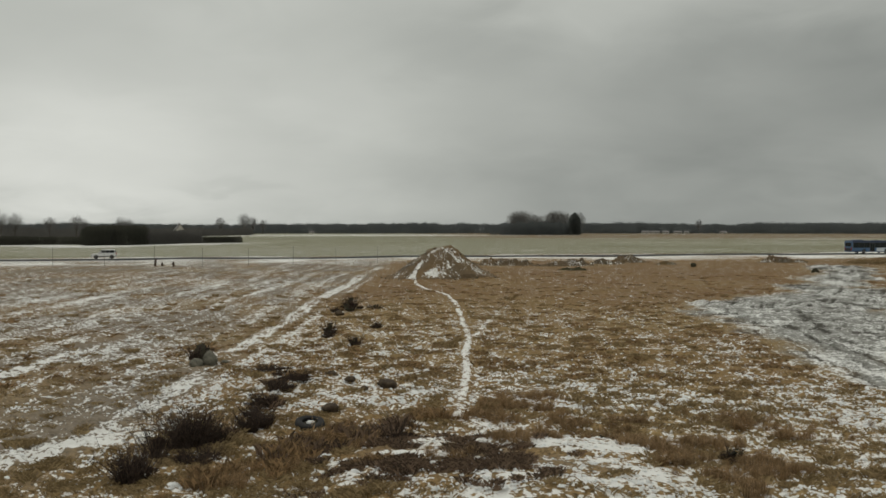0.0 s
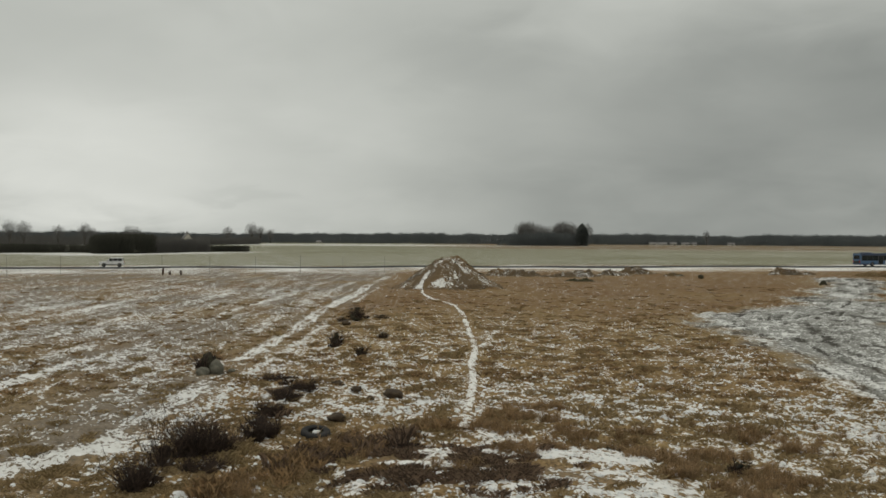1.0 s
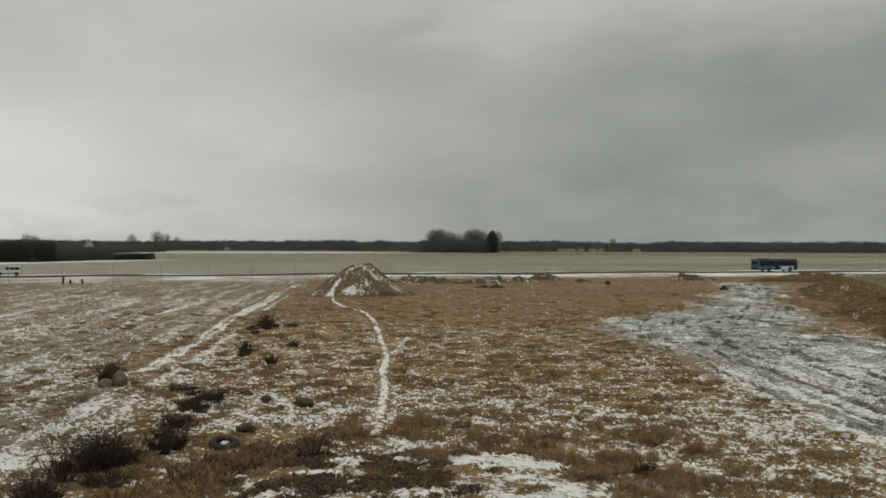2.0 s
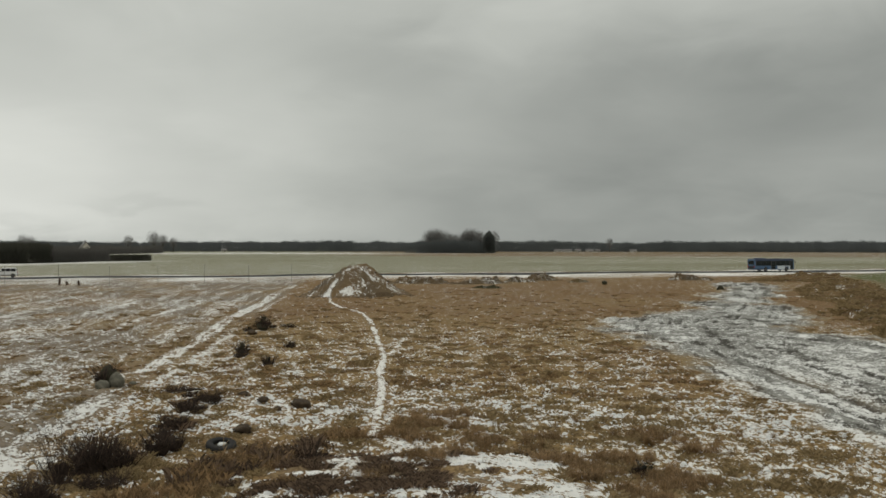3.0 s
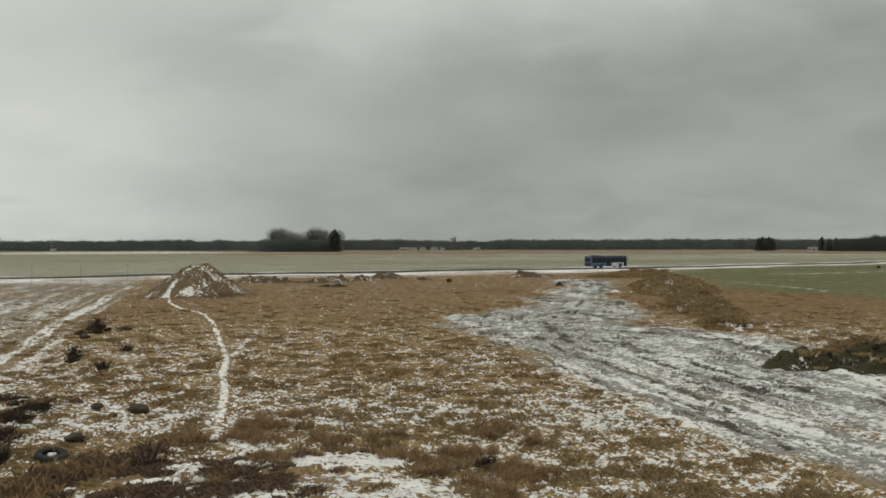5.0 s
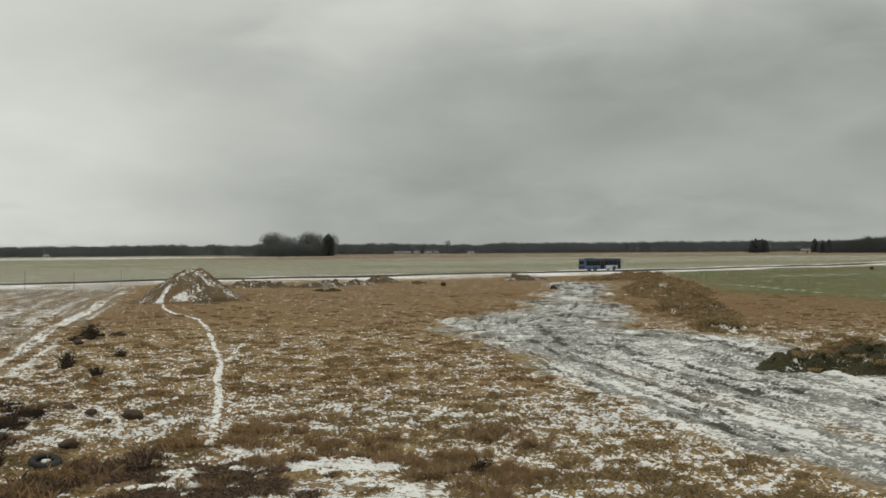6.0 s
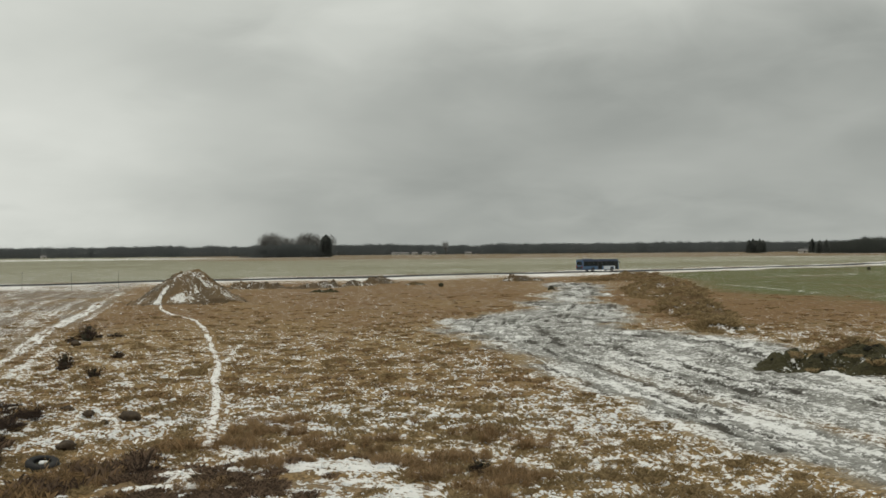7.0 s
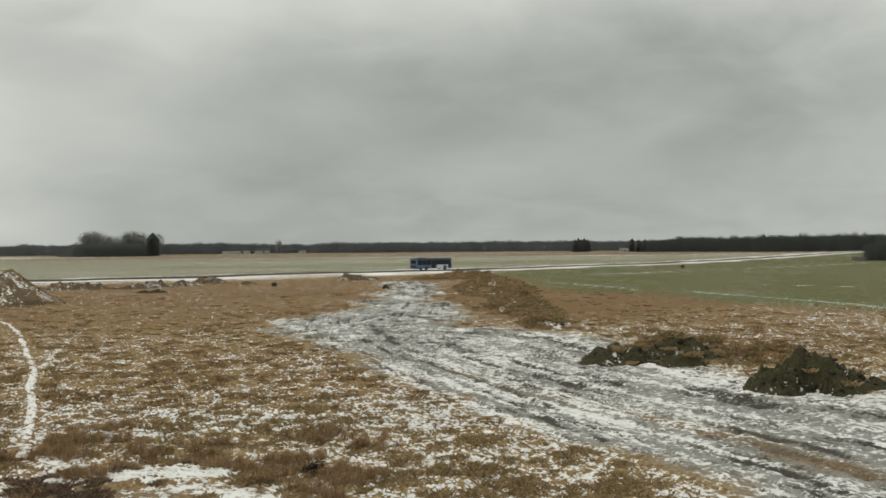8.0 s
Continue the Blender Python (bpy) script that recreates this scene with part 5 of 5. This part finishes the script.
def conifer(seed, tiers=6, sides=7):
    """A spruce one metre tall, one metre wide: ragged tiers round a stem."""
    gen = np.random.default_rng(seed)
    v, f = [], []
    for k in range(tiers):
        z0, z1 = 0.10 + 0.78 * k / tiers, 0.10 + 0.78 * k / tiers + 1.75 / tiers * (1 - 0.35 * k / tiers)
        r = 0.5 * (1 - k / tiers) ** 0.85 + 0.03
        n = len(v)
        v.append((gen.normal(0, 0.015), gen.normal(0, 0.015), min(1.0, z1)))
        for i in range(sides):
            a = (i + 0.5 * (k % 2)) * 6.283 / sides + gen.normal(0, 0.15)
            q = r * gen.uniform(0.65, 1.2)
            v.append((q * math.cos(a), q * math.sin(a), z0 + gen.normal(0, 0.02)))
        for i in range(sides):
            f.append((n, n + 1 + i, n + 1 + (i + 1) % sides))
    n = len(v)
    v += [(-0.02, -0.015, -0.02), (0.02, -0.015, -0.02), (0, 0.02, -0.02), (0, 0, 0.6)]
    f += [(n, n + 1, n + 3), (n + 1, n + 2, n + 3), (n + 2, n, n + 3)]
    return v, f


def broadleaf(seed, bits=150, stem=0.3):
    """A leafless tree far off, one metre tall: thin upright stems and twigs under a rounded crown."""
    gen = np.random.default_rng(seed)
    v, f = [], []
    for i in range(bits):
        a, q = gen.uniform(0, 6.283), math.sqrt(gen.uniform(0, 1))
        x, y = 0.42 * q * math.cos(a), 0.42 * q * math.sin(a)
        roof = 0.62 + 0.38 * math.sqrt(max(0.0, 1 - q * q)) + gen.normal(0, 0.025)
        top = roof if i % 3 == 0 else gen.uniform(stem + 0.15, roof)
        low = max(0.0, top - gen.uniform(0.12, 0.34))
        b, w = gen.uniform(0, 6.283), 0.012 * gen.uniform(0.6, 1.5)
        n = len(v)
        v += [(x * 0.85 - w * math.cos(b), y * 0.85 - w * math.sin(b), low), (x * 0.85 + w * math.cos(b), y * 0.85 + w * math.sin(b), low), (x + gen.normal(0, 0.03), y + gen.normal(0, 0.03), top)]
        f.append((n, n + 1, n + 2))
    for k in range(5):
        a = k * 1.257 + gen.uniform(0, 1)
        n = len(v)
        v += [(-0.015, 0, -0.02), (0.015, 0, -0.02), (0.22 * math.cos(a), 0.22 * math.sin(a), 0.7)]
        f.append((n, n + 1, n + 2))
    return v, f


SPRUCES = [conifer(400 + k) for k in range(4)]
BROADS = [broadleaf(420 + k, 160, (0.2, 0.0, 0.08, 0.0, 0.12)[k]) for k in range(5)]


def wood(name, line, depth, spacing, high, mat, label, mixed=0.4, seed=1, spread=0.45, vary=0.18, rows=4, category="wood", rise=None):
    """A belt of trees along a plan line."""
    gen = np.random.default_rng(seed)
    p = np.array(line, float)
    run = np.concatenate([[0], np.cumsum(np.hypot(*np.diff(p, axis=0).T))])
    count = max(3, int(run[-1] / spacing))
    lots = {}
    for row in range(rows):
        s = np.linspace(0, run[-1], count) + gen.normal(0, spacing * 0.4, count)
        x, y = np.interp(s, run, p[:, 0]), np.interp(s, run, p[:, 1])
        off = depth * (row + gen.uniform(-0.4, 0.4, count)) / rows
        rad = np.hypot(x, y)
        x, y = x * (1 + off / rad), y * (1 + off / rad)
        h = high * (1 + gen.normal(0, vary, count)) * (1 + 0.10 * vnoise(s, s * 0, 90, seed) + 0.06 * vnoise(s, s * 0, 23, seed + 2))
        if rise is not None:
            h = h * np.interp(s / run[-1], *rise)
        kind = np.where(gen.uniform(0, 1, count) < mixed, gen.integers(4, 9, count), gen.integers(0, 4, count))
        for k in range(9):
            m = kind == k
            if m.any():
                lots.setdefault(k, []).append(np.stack([x[m], y[m], -0.2 + 0 * x[m], gen.uniform(0, 6.28, m.sum()), h[m] * spread * gen.uniform(0.7, 1.3, m.sum()), h[m]], -1))
    pieces = []
    for k, rows_ in lots.items():
        tv, tf = (SPRUCES + BROADS)[k]
        me = scatter("belt", (tv, tf), np.concatenate(rows_), mat)
        n = len(me.vertices)
        co = np.empty(n * 3, np.float32)
        me.vertices.foreach_get("co", co)
        tri = np.empty(len(me.polygons) * 3, np.int32)
        me.loops.foreach_get("vertex_index", tri)
        pieces.append((co.reshape(-1, 3), tri.reshape(-1, 3)))
        bpy.data.meshes.remove(me)
    ob = new(name, joined(name, pieces, mat))
    return tagged(ob, label, category, kind="stuff")


def arc(az0, az1, dist, n=40):
    """A plan line at the given distances over a range of azimuths."""
    a = np.linspace(az0, az1, n)
    d = np.interp(a, *dist) if isinstance(dist, tuple) else np.full(n, dist)
    return list(zip(d * np.sin(np.radians(a)), d * np.cos(np.radians(a))))


wood("far_wood", arc(-48, 75, ([-48, -10, 20, 40, 75], [1150, 1380, 1420, 1350, 1200])), 160, 4.0, 15.8, WOOD_FAR, "distant mixed wood along the horizon", 1.0, 1, 0.9, 0.05, 4)
wood("near_wood", arc(-46, -11.6, ([-46, -25, -15, -11.5], [600, 680, 800, 1000])), 120, 3.4, 7.6, GREYWOOD, "grey leafless wood behind a hedge", 1.0, 2, 0.9, 0.05, 6)
wood("spruce_wood", arc(36.9, 78, ([36, 41, 47, 78], [1010, 930, 880, 800])), 160, 3.2, 15.0, WOOD_DARK, "dark spruce wood at the field's end", 1.0, 3, 0.7, 0.075, 6, rise=([0, 0.05, 0.12, 1], [0.6, 0.85, 1.0, 1.1]))
wood("hedge", [(-175, 333), (-158, 339), (-131, 352)], 9, 1.0, 3.6, HEDGE, "low dark clipped spruce hedge", 0.9, 4, 0.9, 0.06, 5, category="hedge")
wood("spruce_block", [(-124, 325), (-118, 342), (-113.5, 356)], 26, 1.0, 7.8, HEDGE, "dense dark block of young spruces", 0.9, 5, 0.6, 0.05, 8, category="trees")
wood("hedge", [(-109, 405), (-100, 412), (-91, 419)], 5, 0.8, 2.8, HEDGE, "low dark clipped spruce hedge", 0.9, 6, 1.0, 0.04, 5, category="hedge")
wood("brushwood", arc(3.7, 8.2, 1020), 40, 2.2, 14.0, WOOD_FAR, "leafless brush below tall field trees", 1.0, 7, 0.8, 0.12, 5, category="brushwood")
wood("brushwood", arc(2.9, 4.3, 1010), 10, 2.0, 2.5, WOOD_FAR, "low leafless brush at a field edge", 1.0, 8, 1.2, 0.2, 3, category="brushwood")
wood("edge_trees", [(276, 234), (290, 227), (310, 216), (340, 200)], 30, 1.6, 7.0, WOOD_DARK, "dark spruces at the edge of a green field", 1.0, 9, 0.6, 0.1, 7, category="trees", rise=([0, 0.06, 1], [0.7, 1.0, 1.0]))
wood("brushwood", [(272, 236.5), (276, 234.3)], 6, 0.8, 1.7, CROWN, "pale leafless brush at a field corner", 1.0, 10, 1.3, 0.2, 4, category="brushwood")


def branches(seed, high, spread):
    """Trunk and limbs, and the fine twigs of a leafless tree."""
    gen = np.random.default_rng(seed)
    limbs, twigs = [], []

    def prism(a, b, r0, r1, out, sides=5):
        d = b - a
        u = np.cross(d, (0.31, 0.87, 0.2))
        u /= np.linalg.norm(u) + 1e-9
        w = np.cross(d, u) / (np.linalg.norm(d) + 1e-9)
        ring = [u * math.cos(k * 6.2832 / sides) + w * math.sin(k * 6.2832 / sides) for k in range(sides)]
        v = [a + q * r0 for q in ring] + [b + q * r1 for q in ring]
        f = []
        for k in range(sides):
            m = (k + 1) % sides
            f += [(k, m, sides + m), (k, sides + m, sides + k)]
        out.append((v, f))

    fork = np.array([0.0, 0.0, high * 0.22])
    prism(np.array([0.0, 0.0, -0.3]), fork, high * 0.022, high * 0.017, limbs)
    for k in range(9):
        a, lean = k * 2.4 + gen.uniform(0, 0.8), spread * gen.uniform(0.15, 0.5)
        mid = fork + np.array([math.cos(a) * lean * 0.5, math.sin(a) * lean * 0.5, 0.36]) * high * gen.uniform(0.8, 1.1)
        tip = mid + np.array([math.cos(a) * lean * 0.5, math.sin(a) * lean * 0.5, 0.30]) * high * gen.uniform(0.7, 1.1)
        prism(fork, mid, high * 0.010, high * 0.006, limbs, 4)
        prism(mid, tip, high * 0.006, high * 0.002, limbs, 3)
    for k in range(1700):
        p = gen.normal(0, 1, 3)
        p *= gen.uniform(0, 1) ** 0.4 / np.linalg.norm(p)
        p = p * (0.5 * spread, 0.5 * spread, 0.36) * high * (1 + 0.18 * math.sin(3 * math.atan2(p[1], p[0]) + seed)) + (0, 0, 0.62 * high)
        out = np.array([p[0], p[1], 0.0]) / (0.3 * high)
        e = np.array([0, 0, 0.9]) + out * 0.7 + gen.normal(0, 0.3, 3)
        e = e / np.linalg.norm(e) * high * 0.09 * gen.uniform(0.5, 1.2)
        n = np.cross(e, gen.normal(0, 1, 3))
        n = n / (np.linalg.norm(n) + 1e-9) * high * 0.0034
        twigs.append(([p - e * 0.5 - n, p - e * 0.5 + n, p + e * 0.5], [(0, 1, 2)]))
    return limbs, twigs


TREES = {}


def tree(x, y, high, kind, label, group="", turn=0.0, spread=0.6):
    """A leafless tree: trunk with limbs, and a crown of twigs. Alike trees share their meshes."""
    if kind not in TREES:
        limbs, twigs = branches(500 + kind, 20.0, spread)
        TREES[kind] = (joined("trunk", limbs, BARK), joined("crown", twigs, CROWN))
    root = thing("tree", x, y, 0, label, "tree", group, turn=turn)
    s = high / 20.0
    for name, me in zip(("trunk", "crown"), TREES[kind]):
        part(name, me, None, root).matrix_basis = Matrix.Diagonal((s, s, s, 1))
    return root


def fir(x, y, high, wide, label, seed=5, fullness=1.3):
    root = thing("spruce", x, y, 0, label, "tree")
    part("trunk", rod(bmesh.new(), (0, 0, -0.3), (0, 0, high * 0.9), high * 0.016, 0.03, 8), BARK, root)
    gen = np.random.default_rng(seed)
    lots = []
    for k in range(900):
        t = gen.uniform(0.04, 1.0)
        a = gen.uniform(0, 6.283)
        r = wide * 0.5 * (1 - t ** fullness) ** 0.85 * gen.uniform(0.7, 1.12) + 0.1
        tip = np.array([r * math.cos(a), r * math.sin(a), high * t - 0.12 * r])
        stem = np.array([0.15 * r * math.cos(a), 0.15 * r * math.sin(a), high * t + 0.1 * r])
        n = np.array([-math.sin(a), math.cos(a), 0]) * (0.25 + 0.16 * r)
        drop = np.array([0, 0, -0.35 - 0.1 * r])
        lots.append(([stem, tip - n, tip + n * 0.2 + drop, tip + n], [(0, 1, 2), (0, 2, 3)]))
    part("crown", joined("crown", lots, HAZED), None, root)
    return root


def polar(az, dist):
    return dist * math.sin(radians(az)), dist * math.cos(radians(az))


# the clump in the far field, with its one dark spruce
for i, (az, dist, high) in enumerate([(4.30, 1040, 25), (4.50, 1050, 27), (4.70, 1045, 27), (4.90, 1035, 26.5), (5.10, 1050, 26), (5.45, 1040, 23.5), (5.75, 1055, 22.5), (6.00, 1045, 21), (6.45, 1040, 24), (6.65, 1050, 26.5), (6.85, 1040, 27.5), (7.05, 1050, 27), (7.30, 1045, 26), (7.55, 1035, 24), (8.30, 1050, 25)]):
    x, y = polar(az, dist)
    tree(x, y, high * 1.02, i % 4, "tall leafless tree in a field clump", "field clump", turn=i * 70)
x, y = polar(8.02, 1015)
fir(x, y, 24.5, 12.0, "tall dark spruce at the end of a field clump", fullness=7.0)
# single trees over the hedge and wood
for i, (az, dist, high) in enumerate([(-12.0, 1150, 24), (-11.5, 1170, 21), (-10.9, 1150, 17), (-13.4, 1100, 19), (-19.0, 620, 15.5), (-21.4, 600, 16.5), (-22.8, 590, 15), (-24.6, 585, 17), (-25.3, 580, 17.5), (-26.2, 600, 15), (-18.6, 640, 14.5), (-21.0, 640, 14)]):
    x, y = polar(az, dist)
    tree(x, y, high * (1.06 if dist > 1000 else 0.9), i % 4, "leafless tree standing above a wood", "trees above the wood", turn=i * 50)
x, y = polar(15.3, 1380)
tree(x, y, 21, 2, "lone leafless tree above a far wood")
for i, (az, dist, high) in enumerate([(33.3, 1120, 15.0), (33.5, 1125, 16.5), (33.68, 1120, 15.2), (33.86, 1115, 16.2), (34.05, 1120, 15.0), (36.7, 1100, 15.5), (37.1, 1000, 13), (37.45, 990, 13.5)]):
    x, y = polar(az, dist)
    fir(x, y, high, 7.0, "dark spruce standing clear of the wood", 20 + i, 4.0)

# ---- farm buildings ----


def farmhouse(x, y, long, wide, eaves, ridge_h, turn, label, wall, name="farmhouse"):
    root = thing(name, x, y, 0, label, "house", turn=turn)
    walls = part("wall", boxed((-long / 2, -wide / 2, -0.2), (long / 2, wide / 2, eaves)), wall, root)
    bm = bmesh.new()
    a, w, t = long / 2 + 0.4, wide / 2 + 0.4, 0.25
    prof = [(-w, eaves - 0.2), (0, ridge_h), (w, eaves - 0.2), (w, eaves - 0.2 + t), (0, ridge_h + t), (-w, eaves - 0.2 + t)]
    p = [bm.verts.new((-a, q[0], q[1])) for q in prof]
    q = [bm.verts.new((a, k[0], k[1])) for k in prof]
    bm.faces.new(p)
    bm.faces.new(q[::-1])
    for i in range(6):
        bm.faces.new((p[i], q[i], q[(i + 1) % 6], p[(i + 1) % 6]))
    roof = part("roof", bm, ROOFM, root)
    for s in (-1, 1):
        g = bmesh.new()
        v = [g.verts.new((s * (long / 2 - 0.02 * k), yy, zz)) for k in (0, 6) for yy, zz in ((-wide / 2, eaves), (wide / 2, eaves), (0, ridge_h - 0.05))]
        for face in ((0, 1, 2), (3, 4, 5), (0, 1, 4, 3), (1, 2, 5, 4), (2, 0, 3, 5)):
            g.faces.new([v[i] for i in face])
        part("gable", g, wall, root)
    part("chimney", boxed((-0.4, -0.4, ridge_h - 0.4), (0.4, 0.4, ridge_h + 1.0), 0.03), ROOFM, roof)
    n = max(2, int(long / 3.2))
    for i in range(n):
        cx = -long / 2 + (i + 0.5) * long / n
        win = part("window", boxed((cx - 0.6, -wide / 2 - 0.05, 1.0), (cx + 0.6, -wide / 2 + 0.02, 2.3), 0.02), BUSWHITE, root)
        part("pane", boxed((cx - 0.5, -wide / 2 - 0.07, 1.1), (cx + 0.5, -wide / 2 - 0.04, 2.2)), GLASS, win)
    part("door", boxed((long * 0.1, -wide / 2 - 0.06, 0), (long * 0.1 + 1.0, -wide / 2 + 0.02, 2.05), 0.02), BLACKP, root)
    return root


x, y = polar(-15.75, 572)
farmhouse(x, y, 7, 6, 4.8, 8.8, -65, "pale farmhouse with grey gabled roof among trees", WALLP)
for az, dist, long, h in ((12.2, 1300, 9, 3.2), (12.75, 1310, 13, 3.0), (13.4, 1300, 8, 3.4), (14.1, 1310, 10, 3.0), (14.6, 1300, 6, 3.2), (-8.0, 1330, 7, 3.0), (16.7, 1310, 9, 3.0), (36.2, 1060, 9, 3.0)):
    x, y = polar(az, dist)
    farmhouse(x, y, long, 9, h * 0.75, h * 0.75 + 1.8, -az, "small pale farm building at a far wood edge", WALLP, "farm_building")
wood("brushwood", arc(-16.6, -14.6, 600), 14, 2.2, 4.5, CROWN, "pale leafless garden bushes before a farmhouse", 1.0, 12, 0.9, 0.2, 3, category="brushwood")
wood("brushwood", [(-113, 358), (-107.5, 380), (-103, 396)], 12, 1.3, 5.6, GREYWOOD, "grey leafless trees beside a spruce block", 1.0, 14, 0.7, 0.12, 5, category="brushwood")
